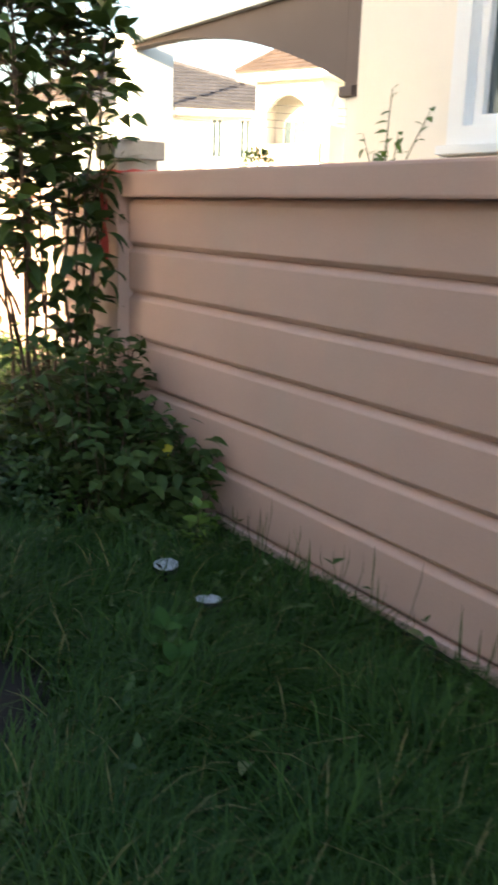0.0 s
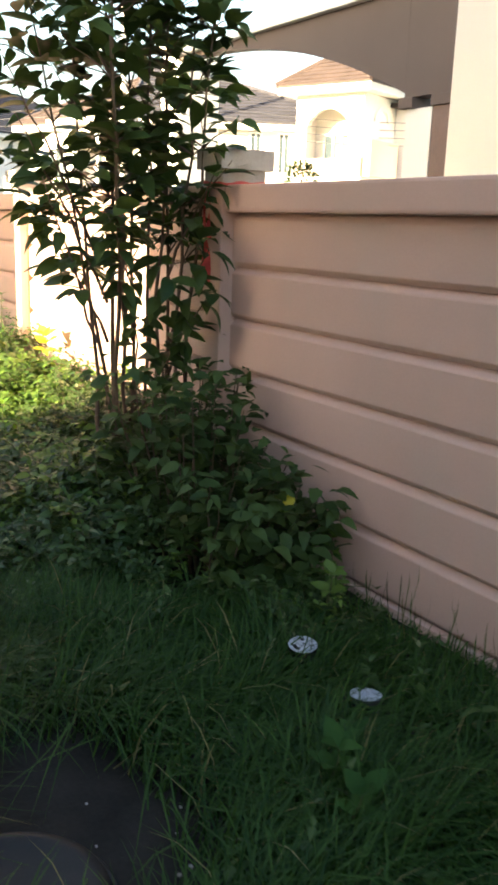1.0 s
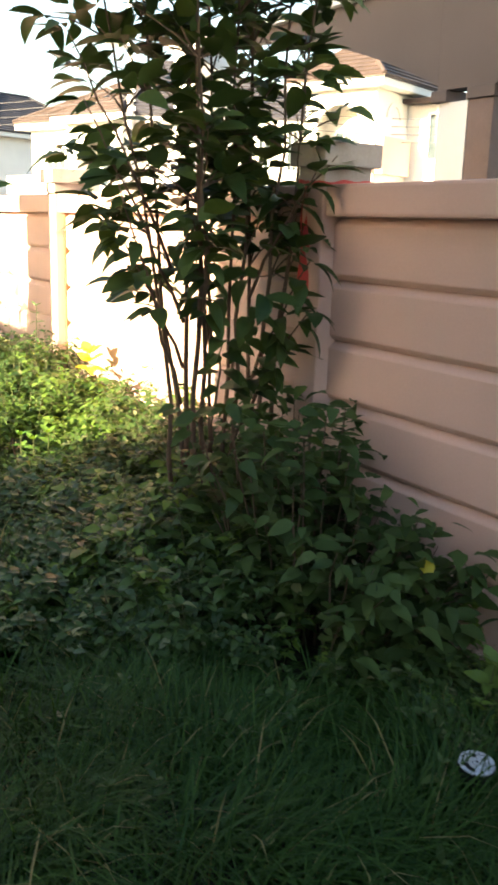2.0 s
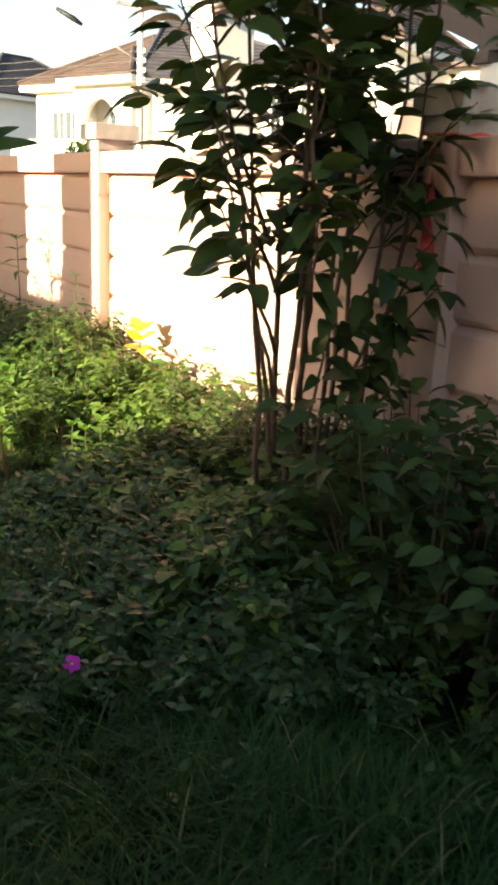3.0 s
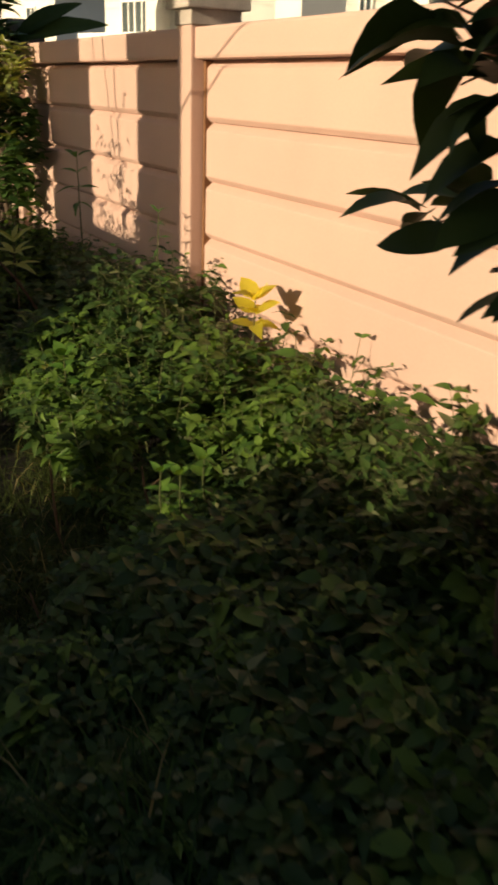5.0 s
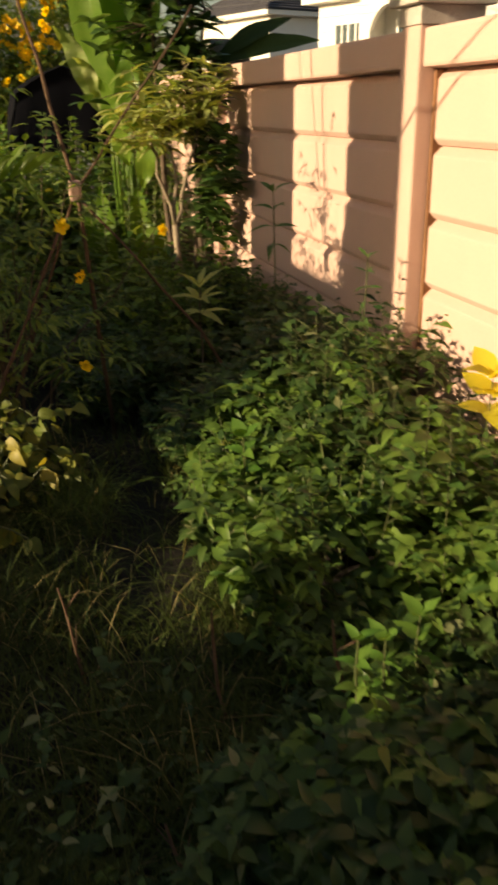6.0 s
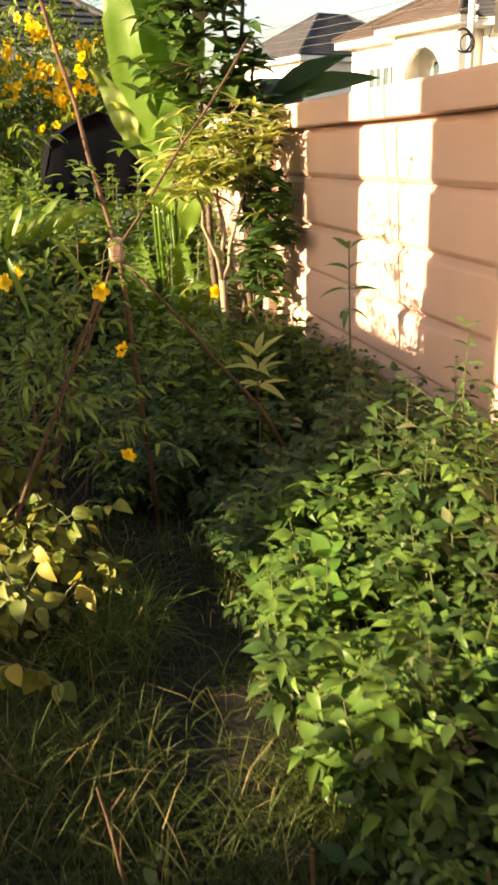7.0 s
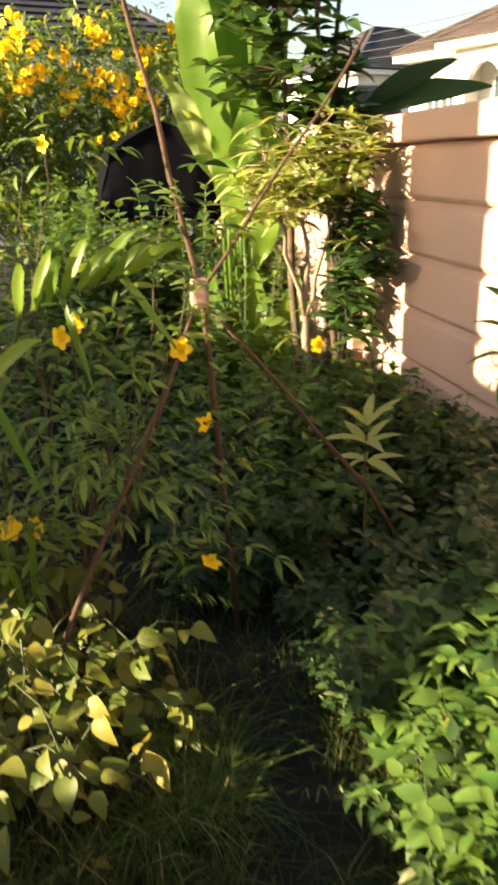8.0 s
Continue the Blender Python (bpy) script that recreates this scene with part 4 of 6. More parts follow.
# ---- tall shrub by the post ----
def build_tall_shrub():
    rng = random.Random(33)
    bx, by = 1.68, 4.92
    e = thing("tall_shrub", (bx, by, 0), "tall many-stemmed shrub with large dark green leaves by the wall", "shrub")
    meshes = [leaf_mesh("leaf", s, SHRUB) for s in (leaf_shape(1, 0.50, 0.45, 0.35, 0.3, 6, 1.35), leaf_shape(1, 0.46, 0.45, 0.6, 0.35, 6, 1.35), leaf_shape(1, 0.54, 0.42, 0.15, 0.2, 6, 1.35))]
    shapes = [leaf_shape(1, 0.44, 0.45, 0.35, 0.3, 5, 1.25), leaf_shape(1, 0.40, 0.45, 0.6, 0.35, 5, 1.25), leaf_shape(1, 0.48, 0.42, 0.15, 0.2, 5, 1.25)]
    put = []

    def leaves_on(p, d, n, size):
        for k in range(n):
            b = rng.uniform(0, 6.283)
            o = Vector((math.cos(b), math.sin(b), rng.uniform(-0.35, 0.5))) + d * 0.5
            put.append((rng.randrange(3), p + o.normalized() * 0.02 + Vector((rng.uniform(-.02, .02), rng.uniform(-.02, .02), rng.uniform(-.03, .03))),
                        leaf_turn(o, (rng.uniform(-.4, .4), rng.uniform(-.4, .4), 1), rng.uniform(-0.5, 0.5)), size * rng.uniform(0.65, 1.2)))

    # stems from the clump: foot, then top
    stems = (((1.53, 4.95), (1.34, 5.0, 2.75)), ((1.56, 4.84), (1.48, 4.74, 2.95)), ((1.62, 5.0), (1.60, 5.1, 3.1)), ((1.70, 4.86), (1.72, 4.8, 3.2)),
             ((1.68, 4.97), (1.16, 5.02, 2.7)), ((1.78, 4.92), (1.84, 4.86, 3.1)), ((1.83, 4.82), (1.90, 4.68, 2.9)), ((1.86, 4.92), (1.90, 5.02, 3.0)), ((1.66, 4.9), (1.40, 4.6, 2.6)), ((1.74, 5.02), (1.62, 4.9, 2.9)), ((1.86, 4.82), (1.91, 4.52, 2.9)))
    for (fx, fy), top in stems:
        pts = bend((fx, fy, -0.03), top, 0.0, 11, 0.018, rng)
        rad = rng.uniform(0.011, 0.018)
        part("stem", tube(bmesh.new(), pts, [rad * (1 - 0.72 * i / 11) for i in range(12)], 7), BARK, e, smooth=True)
        for i in range(4, 12):
            p = pts[i]
            if p.z < 1.15:
                continue
            for _ in range(3 if p.z > 1.45 else 2):
                b = rng.uniform(0, 6.283)
                q = p + Vector((math.cos(b) * rng.uniform(0.10, 0.30), math.sin(b) * rng.uniform(0.10, 0.26), rng.uniform(-0.04, 0.22)))
                q.x = min(q.x, 1.95)
                part("twig", tube(bmesh.new(), bend(p, q, 0.02, 3, 0.01, rng), [0.005, 0.004, 0.003, 0.002], 5), BARK, e)
                leaves_on(q, (q - p).normalized(), rng.randrange(3, 7), 0.165)
                leaves_on(p.lerp(q, 0.55), (q - p).normalized(), rng.randrange(1, 3), 0.155)
    # long side branches whose leaves fan outwards in a flat spray
    for foot, end in (((1.50, 4.88, 0.75), (1.14, 4.74, 1.68)), ((1.53, 4.92, 0.9), (1.20, 4.82, 1.45)), ((1.52, 4.9, 1.1), (1.06, 4.85, 1.95)), ((1.48, 4.92, 1.3), (1.04, 4.95, 2.2)),
                      ((1.60, 4.82, 0.9), (1.42, 4.55, 1.42)), ((1.78, 4.8, 0.8), (1.82, 4.42, 1.38)), ((1.8, 4.8, 0.7), (1.84, 4.44, 1.18)), ((1.7, 4.82, 0.85), (1.66, 4.5, 1.25)),
                      ((1.62, 4.85, 0.5), (1.58, 4.66, 1.05)), ((1.74, 4.85, 0.5), (1.76, 4.62, 0.98)), ((1.68, 4.95, 0.9), (1.55, 4.78, 1.5)), ((1.82, 4.86, 1.2), (1.86, 4.46, 1.72))):
        pts = bend(foot, end, 0.03, 7, 0.012, rng)
        part("branch", tube(bmesh.new(), pts, [0.009 - 0.0009 * i for i in range(8)], 6), BARK, e, smooth=True)
        along = (Vector(end) - Vector(foot)).normalized()
        flat = Vector((along.x, along.y, 0)).normalized()
        for p in pts[3:]:
            for _ in range(3):
                side = rng.choice((-1, 1))
                o = flat * rng.uniform(0.5, 1.2) + Vector((-flat.y, flat.x, 0)) * side * rng.uniform(0.2, 0.9) + Vector((0, 0, rng.uniform(-0.45, 0.25)))
                put.append((rng.randrange(3), p + o.normalized() * 0.015, leaf_turn(o, (rng.uniform(-.3, .3), rng.uniform(-.4, .2), 1), rng.uniform(-.4, .4)), rng.uniform(0.11, 0.175)))
    rng.shuffle(put)
    leaf_parts(meshes, put[:300], e)
    if len(put) > 300:
        tagged(mass("inner_leaves", shapes, put[300:], SHRUB_MASS, e), kind="stuff")


build_tall_shrub()


# ---- low dark shrub in the corner by the post, its leaves broad ----
def build_corner_shrub():
    rng = random.Random(8)
    e = thing("corner_shrub", (1.65, 4.05, 0), "low spreading shrub with broad dark green leaves against the wall", "shrub")
    meshes = [leaf_mesh("leaf", s, SHRUB) for s in OVATE]
    put = []
    for k in range(95):
        x, y = rng.uniform(1.32, 1.93), rng.uniform(3.40, 4.75)
        h = (0.20 + 0.58 * min(1, (y - 3.3) / 0.75)) * rng.uniform(0.55, 1.10)
        foot = (1.62 + (x - 1.62) * 0.5, 4.1 + (y - 4.1) * 0.6, 0.0)
        pts = bend(foot, (x, y, h), 0.03, 4, 0.012, rng)
        part("stem", tube(bmesh.new(), pts, [0.006, 0.005, 0.004, 0.003, 0.002], 4), BARK, e)
        for p in pts[2:]:
            for _ in range(6):
                b = rng.uniform(0, 6.283)
                q = Vector(p) + Vector((rng.gauss(0, .05), rng.gauss(0, .05), rng.gauss(0, .04)))
                q.x = min(q.x, 1.93)
                put.append((rng.randrange(3), q, leaf_turn((math.cos(b), math.sin(b), rng.uniform(-.5, .3)), (rng.uniform(-.4, .2), rng.uniform(-.5, .2), 1), rng.uniform(-.4, .4)), rng.uniform(0.06, 0.115)))
    rng.shuffle(put)
    leaf_parts(meshes, put[:300], e)
    if len(put) > 300:
        tagged(mass("inner_leaves", OVATE, put[300:], SHRUB_MASS, e), kind="stuff")
    y0 = new("yellow_leaf", leaf_mesh("leaf", OVATE[2], YELLOW_LEAF))
    y0.parent = e
    y0.matrix_local = Matrix.Translation(Vector((1.74, 3.58, 0.44)) - e.location) @ leaf_turn((-0.5, -0.9, -0.5), (-0.5, -0.7, 0.6)).to_4x4() @ Matrix.Scale(0.085, 4)


build_corner_shrub()


# ---- yellow bell shrubs ----
def compound_leaf(name, material, length=0.17, leaflets=4, size=0.075, seed=1, shape=None):
    """Pinnate leaf along +y with paired narrow leaflets."""
    rng = random.Random(seed)
    shape = shape or leaf_shape(1, 0.27, 0.4, 0.35, 0.3, 4, 1.1)
    out = []
    for i in range(leaflets):
        s = (i + 0.8) / leaflets
        y, z = s * length, -0.25 * length * s * s
        for side in (-1, 1):
            d = Vector((side * rng.uniform(0.6, 1.1), 0.85, -0.3 + rng.uniform(-.3, .2)))
            out.append(placed_shape(shape, (0, y, z), leaf_turn(d, (0, 0, 1), rng.uniform(-.4, .4)), size * rng.uniform(0.8, 1.15)))
    out.append(placed_shape(shape, (0, length, -0.25 * length), leaf_turn((0, 1, -0.35), (0, 0, 1)), size * 1.15))
    bm = bmesh.new()
    tube(bm, [(0, 0, 0), (0, length * 0.5, -0.06 * length), (0, length, -0.25 * length)], [0.0018, 0.0014, 0.0008], 3)
    bm.verts.index_update()
    out.append((np.array([v.co[:] for v in bm.verts]), [tuple(v.index for v in f.verts) for f in bm.faces]))
    bm.free()
    return joined_mesh(name, out, material)


def trumpet(name, material, size=0.05, seed=2):
    """A five-lobed trumpet flower opening along +z."""
    bm = bmesh.new()
    n = 20
    rings = []
    for z, r in ((-0.95, 0.06), (-0.6, 0.16), (-0.15, 0.30), (0.0, 0.50)):
        rings.append([bm.verts.new((r * size * math.cos(6.2832 * k / n), r * size * math.sin(6.2832 * k / n), z * size)) for k in range(n)])
    lobe = []
    for k in range(n):
        a = 6.2832 * k / n
        r = 0.62 + 0.30 * abs(math.cos(2.5 * a))
        lobe.append(bm.verts.new((r * size * math.cos(a), r * size * math.sin(a), size * (0.02 - 0.10 * abs(math.cos(2.5 * a))))))
    rings.append(lobe)
    for a, b in zip(rings, rings[1:]):
        for k in range(n):
            bm.faces.new((a[k], a[(k + 1) % n], b[(k + 1) % n], b[k]))
    bm.faces.new(rings[0][::-1])
    return mesh_of(bm, name, material, True)


def bell_shrub(base, label, ends, leaves, flowers, seed, leaf_size=0.075, wood=BARK, thick=0.010, bloom_size=0.036, leaf_width=0.33):
    """Arching canes from base to each end, pinnate leaves along their upper halves, flowers at given places."""
    rng = random.Random(seed)
    e = thing("yellow_bell_shrub", base, label, "shrub", "yellow bell shrubs")
    kinds = [compound_leaf("leaf", BELL_LEAF, 0.115 + 0.02 * k, 2 + k % 2, leaf_size, seed + k, leaf_shape(1, leaf_width, 0.40, 0.25 + 0.15 * k, 0.3, 5, 1.0)) for k in range(4)]
    spots = []
    for end in ends:
        b = Vector(base) + Vector((rng.uniform(-.12, .12), rng.uniform(-.12, .12), -0.03))
        pts = bend(b, end, 0.10, 8, 0.03, rng)
        bm = bmesh.new()
        tube(bm, pts, [thick * (1 - 0.8 * i / 8) for i in range(9)], 6)
        part("cane", bm, wood, e, smooth=True)
        for i in range(4, 9):
            spots += [(pts[i], (pts[i] - pts[i - 1]).normalized())] * (2 if i > 5 else 1)
    off = world_place(e)
    for k in range(leaves):
        p, d = spots[k % len(spots)]
        a = rng.uniform(0, 6.283)
        o = Vector((math.cos(a), math.sin(a), rng.uniform(-0.3, 0.5))) + d * 0.4
        q = p + Vector((rng.uniform(-.08, .08), rng.uniform(-.08, .08), rng.uniform(-.10, .08)))
        ob = new("leaf", kinds[rng.randrange(4)])
        ob.parent = e
        ob.matrix_local = Matrix.Translation(q - off) @ leaf_turn(o, (rng.uniform(-.8, .2), rng.uniform(-.7, .2), 1), rng.uniform(-.5, .5)).to_4x4() @ Matrix.Scale(rng.uniform(0.6, 1.25), 4)
    bloom = trumpet("flower", BELL, bloom_size)
    for f in flowers:
        ob = new("flower", bloom)
        ob.parent = e
        d = Vector((rng.uniform(-1.4, 1.2), -1, rng.uniform(-.8, .4)))
        ob.matrix_local = Matrix.Translation(Vector(f) - off) @ d.to_track_quat("Z", "Y").to_matrix().to_4x4() @ Matrix.Scale(rng.uniform(0.85, 1.25), 4)
    return e


def build_bell_near():
    rng = random.Random(14)
    blooms = [(0.78, 7.99, 0.47), (0.74, 8.23, 0.99), (0.80, 8.19, 0.79), (1.205, 8.55, 0.92), (0.43, 8.14, 1.05), (0.47, 8.18, 1.075), (0.27, 8.1, 0.56), (0.33, 8.12, 0.55), (0.40, 8.6, 1.52)]
    ends = [(f[0], f[1] + 0.03, f[2] + 0.03) for f in blooms]
    ends += [(rng.uniform(-0.2, 0.98), rng.uniform(7.95, 8.7), rng.uniform(0.5, 1.0)) for _ in range(9)]
    ends += [(rng.uniform(-0.3, 0.35), rng.uniform(8.3, 8.9), rng.uniform(1.2, 1.6)) for _ in range(5)]
    # the last end is out of view, added for leaf shadows on the wall
    ends += [(0.72, 8.3, 1.36), (0.85, 8.35, 1.25), (0.62, 8.25, 1.15), (0.0, 8.38, 1.85)]
    e = bell_shrub((0.42, 8.42, 0.0), "leggy bell shrub with pinnate leaves and a few yellow trumpet flowers", ends, 215, blooms, 3, 0.066, thick=0.006, bloom_size=0.032, leaf_width=0.25)
    put = []
    for end in ends:
        for _ in range(8):
            p = Vector((0.42, 8.42, 0.0)).lerp(Vector(end), rng.uniform(0.45, 1.0)) + Vector((rng.gauss(0, .07), rng.gauss(0, .07), 0.05 + rng.gauss(0, .06)))
            d = Vector((rng.uniform(-1, 1), rng.uniform(-1, .6), rng.uniform(-.9, .3)))
            put.append((rng.randrange(2), p, leaf_turn(d, (rng.uniform(-.8, .2), rng.uniform(-.7, .2), 1), rng.uniform(-.5, .5)), rng.uniform(0.035, 0.072)))
    tagged(mass("inner_leaves", LANCE, put, BELL_LEAF, e), kind="stuff")
    # unseen cane, added to throw a thin branch shadow on wall and post
    bm = bmesh.new()
    pts = [(0.25, 8.35, 0.0), (0.10, 8.1, 0.9), (0.02, 7.6, 1.72), (0.0, 7.28, 1.98), (0.0, 7.11, 2.09), (0.0, 6.89, 2.2), (0.0, 6.65, 2.28)]
    tube(bm, pts, [0.009, 0.008, 0.007, 0.006, 0.005, 0.004, 0.003], 5)
    part("cane", bm, BARK, e)


def build_bell_far():
    rng = random.Random(40)
    ends, crown = [], []
    for k in range(60):
        x = -1.5 + 3.2 * k / 59
        top = 2.62 - 0.30 * max(0.0, 0.2 - x) - 0.5 * max(0.0, x - 1.3)
        ends.append((x, rng.uniform(14.4, 15.6), top * rng.uniform(0.62, 1.0)))
    for _ in range(260):
        x = rng.uniform(-1.3, 1.78)
        top = 2.72 - 0.30 * max(0.0, 0.2 - x) - 0.5 * max(0.0, x - 1.45) + 0.22 * noise.noise(Vector((x * 2.4, 1, 1)))
        crown.append(Vector((x, rng.uniform(14.2, 15.4), rng.uniform(0.9, top))))
    blooms = []
    heads = [Vector((hx, 14.35, hz)) for hx, hz in ((0.69, 2.65), (0.42, 2.36), (1.14, 2.42), (1.44, 2.52), (0.86, 2.17), (0.9, 1.9), (1.06, 2.03))]
    heads += [c + Vector((0, -0.22, 0.05)) for c in crown if c.z > 1.9][:34] + [c + Vector((0, -0.22, 0.05)) for c in crown if c.z <= 1.9][:14]
    for k, c in enumerate(heads):
        for _ in range(rng.randrange(6, 9) if k < 7 else rng.randrange(3, 8)):
            blooms.append(c + Vector((rng.gauss(0, .055), rng.gauss(0, .05), rng.gauss(0, .05))))
    e = bell_shrub((0.4, 15.1, 0.0), "large bell shrub covered in clusters of yellow flowers", ends, 260, blooms[:300], 6, 0.10, bloom_size=0.050)
    put = []
    for p in crown:
        for _ in range(75):
            q = p + Vector((rng.gauss(0, .13), rng.gauss(0, .13), rng.gauss(0, .12)))
            d = Vector((rng.uniform(-1, 1), rng.uniform(-1, 1), rng.uniform(-.7, .4)))
            put.append((rng.randrange(2), q, leaf_turn(d, (rng.uniform(-.9, .2), rng.uniform(-.6, .3), 1), rng.uniform(-.6, .6)), rng.uniform(0.06, 0.12)))
    tagged(mass("inner_leaves", [leaf_shape(1, 0.34, 0.42, 0.3, 0.3, 4, 1.1), leaf_shape(1, 0.28, 0.42, 0.6, 0.3, 4, 1.1)], put, BELL_LEAF, e), kind="stuff")


build_bell_near()
build_bell_far()


# ---- heliconia clump with tall paddle leaves ----
def blade_thing(parent, foot, tip, width, material, bow=0.15, name="leaf", face=(0, -1, 0.3), petiole=0.35, rows=16, wave=0.022, droop=0.0):
    """A long paddle leaf on its stalk, from foot to tip, bowing outwards, its margins ruffled."""
    foot, tip = Vector(foot), Vector(tip)
    side = (tip - foot).cross(Vector(face)).normalized()
    n = side.cross((tip - foot).normalized())
    length = (tip - foot).length
    bm = bmesh.new()
    prev = None
    for i in range(rows + 1):
        s = i / rows
        c = foot.lerp(tip, s) + n * bow * 2 * s * (1 - s) * length + Vector((0, 0, -0.25 * bow * s ** 3))
        c += (n * 0.6 - Vector((0, 0, 1))) * droop * max(0.0, s - 0.6) ** 2 * 6
        if s < petiole:
            w = 0.010
        else:
            q = (s - petiole) / (1 - petiole)
            w = max(0.004, width * 0.5 * math.sin(math.pi * min(1, q ** 0.7)) ** 0.75)
        r = wave * (1 if s > petiole else 0)
        l = r * (math.sin(15 * s) + 0.7 * math.sin(31 * s + 1))
        k = r * (math.sin(13 * s + 2) + 0.7 * math.sin(27 * s))
        row = [bm.verts.new(v) for v in (c - side * w + n * (0.30 * w + l), c - side * w * 0.55 + n * (0.24 * w + 0.4 * l), c, c + side * w * 0.55 + n * (0.24 * w + 0.4 * k), c + side * w + n * (0.30 * w + k))]
        if prev:
            for j in range(4):
                bm.faces.new((prev[j], prev[j + 1], row[j + 1], row[j]))
        prev = row
    return part(name, bm, material, parent, smooth=True)


def veined(name, low, high, pale):
    """Paddle leaf: fine cross veins as relief, a paler tone in broad streaks."""
    m = leafstuff(name, low, high, 0.45, 0.38, island=False)
    nt = m.node_tree
    n, l = nt.nodes, nt.links
    geo = n.new("ShaderNodeNewGeometry")
    st = n.new("ShaderNodeTexNoise")
    st.inputs["Scale"].default_value, st.inputs["Detail"].default_value = 9.0, 3
    mp = n.new("ShaderNodeMapping")
    mp.inputs["Scale"].default_value = (0.7, 0.7, 2.6)
    l.new(geo.outputs["Position"], mp.inputs["Vector"])
    l.new(mp.outputs[0], st.inputs["Vector"])
    r = n.new("ShaderNodeMapRange")
    r.inputs["From Min"].default_value, r.inputs["From Max"].default_value, r.inputs["To Max"].default_value = 0.45, 0.75, 0.6
    l.new(st.outputs["Fac"], r.inputs["Value"])
    mix = n.new("ShaderNodeMix")
    mix.data_type = "RGBA"
    mix.inputs["B"].default_value = (*pale, 1)
    base = n["Principled BSDF"].inputs["Base Color"]
    l.new(base.links[0].from_socket, mix.inputs["A"])
    l.new(r.outputs[0], mix.inputs["Factor"])
    l.new(mix.outputs["Result"], base)
    return m


PADDLE = veined("paddle_leaf", (0.065, 0.150, 0.018), (0.125, 0.225, 0.03), (0.17, 0.25, 0.045))
PALE_PADDLE = veined("pale_paddle_leaf", (0.22, 0.30, 0.09), (0.34, 0.40, 0.15), (0.58, 0.58, 0.34))


def build_heliconia():
    rng = random.Random(19)
    x, y = 1.45, 11.3
    e = thing("heliconia", (x, y, 0), "tall clump of bright green paddle-shaped leaves", "plant")
    leaves = (((1.37, 11.25, 1.30), (1.08, 11.15, 2.80), 0.27, PADDLE), ((1.42, 11.3, 1.55), (1.30, 11.22, 3.0), 0.25, PADDLE), ((1.47, 11.3, 1.45), (1.54, 11.3, 2.9), 0.22, PADDLE),
              ((1.50, 11.25, 1.25), (1.74, 11.3, 2.5), 0.20, PADDLE), ((1.30, 11.15, 1.36), (0.96, 11.08, 2.04), 0.15, PALE_PADDLE), ((1.33, 11.12, 1.32), (1.08, 11.04, 1.86), 0.10, PALE_PADDLE),
              ((1.42, 11.1, 1.05), (1.24, 10.95, 1.72), 0.16, PADDLE), ((1.5, 11.05, 0.9), (1.64, 10.9, 1.65), 0.17, PADDLE), ((1.40, 11.1, 1.2), (1.46, 10.98, 1.95), 0.18, PADDLE),
              ((1.24, 11.05, 0.15), (1.20, 10.95, 0.98), 0.19, PADDLE), ((1.46, 11.05, 0.15), (1.47, 10.95, 1.02), 0.20, PADDLE), ((1.34, 11.05, 0.1), (1.05, 10.9, 0.85), 0.17, PADDLE), ((1.56, 11.05, 0.1), (1.72, 10.9, 0.9), 0.18, PADDLE))
    for base, tip, w, mat in leaves:
        foot = Vector((x + rng.uniform(-.08, .08), y + rng.uniform(-.08, .08), -0.03))
        part("stalk", tube(bmesh.new(), bend(foot, base, 0.0, 4, 0.006, rng), [0.018, 0.016, 0.014, 0.012, 0.009], 6), PADDLE, e, smooth=True)
        blade_thing(e, base, tip, w, mat, rng.uniform(0.02, 0.08), face=(rng.uniform(-0.9, -0.3), -1, 0.2), petiole=0.03, rows=22, wave=0.016, droop=rng.uniform(0.02, 0.10))


build_heliconia()


def build_overhanging_plant():
    x, y = 1.84, 10.42
    e = thing("broad_leaf_plant", (x, y, 0), "dark green plant whose long oval leaves lean over the wall", "plant")
    bm = bmesh.new()
    tube(bm, bend((x, y, -0.03), (1.9, 10.45, 1.72), 0.0, 6, 0.01, random.Random(1)), 0.012, 6)
    part("stem", bm, BARK, e)
    for a, b, w in (((1.9, 10.45, 1.70), (2.55, 10.30, 1.85), .15), ((1.9, 10.45, 1.72), (2.38, 10.36, 1.98), .12), ((1.9, 10.45, 1.70), (2.15, 10.40, 1.80), .13), ((1.88, 10.42, 1.65), (1.55, 10.2, 1.78), .14), ((1.88, 10.42, 1.6), (1.75, 10.0, 1.66), .13)):
        blade_thing(e, a, b, w, SHRUB, 0.10, face=(0.1, -0.75, 0.6), petiole=0.12, rows=10, wave=0.004)


build_overhanging_plant()


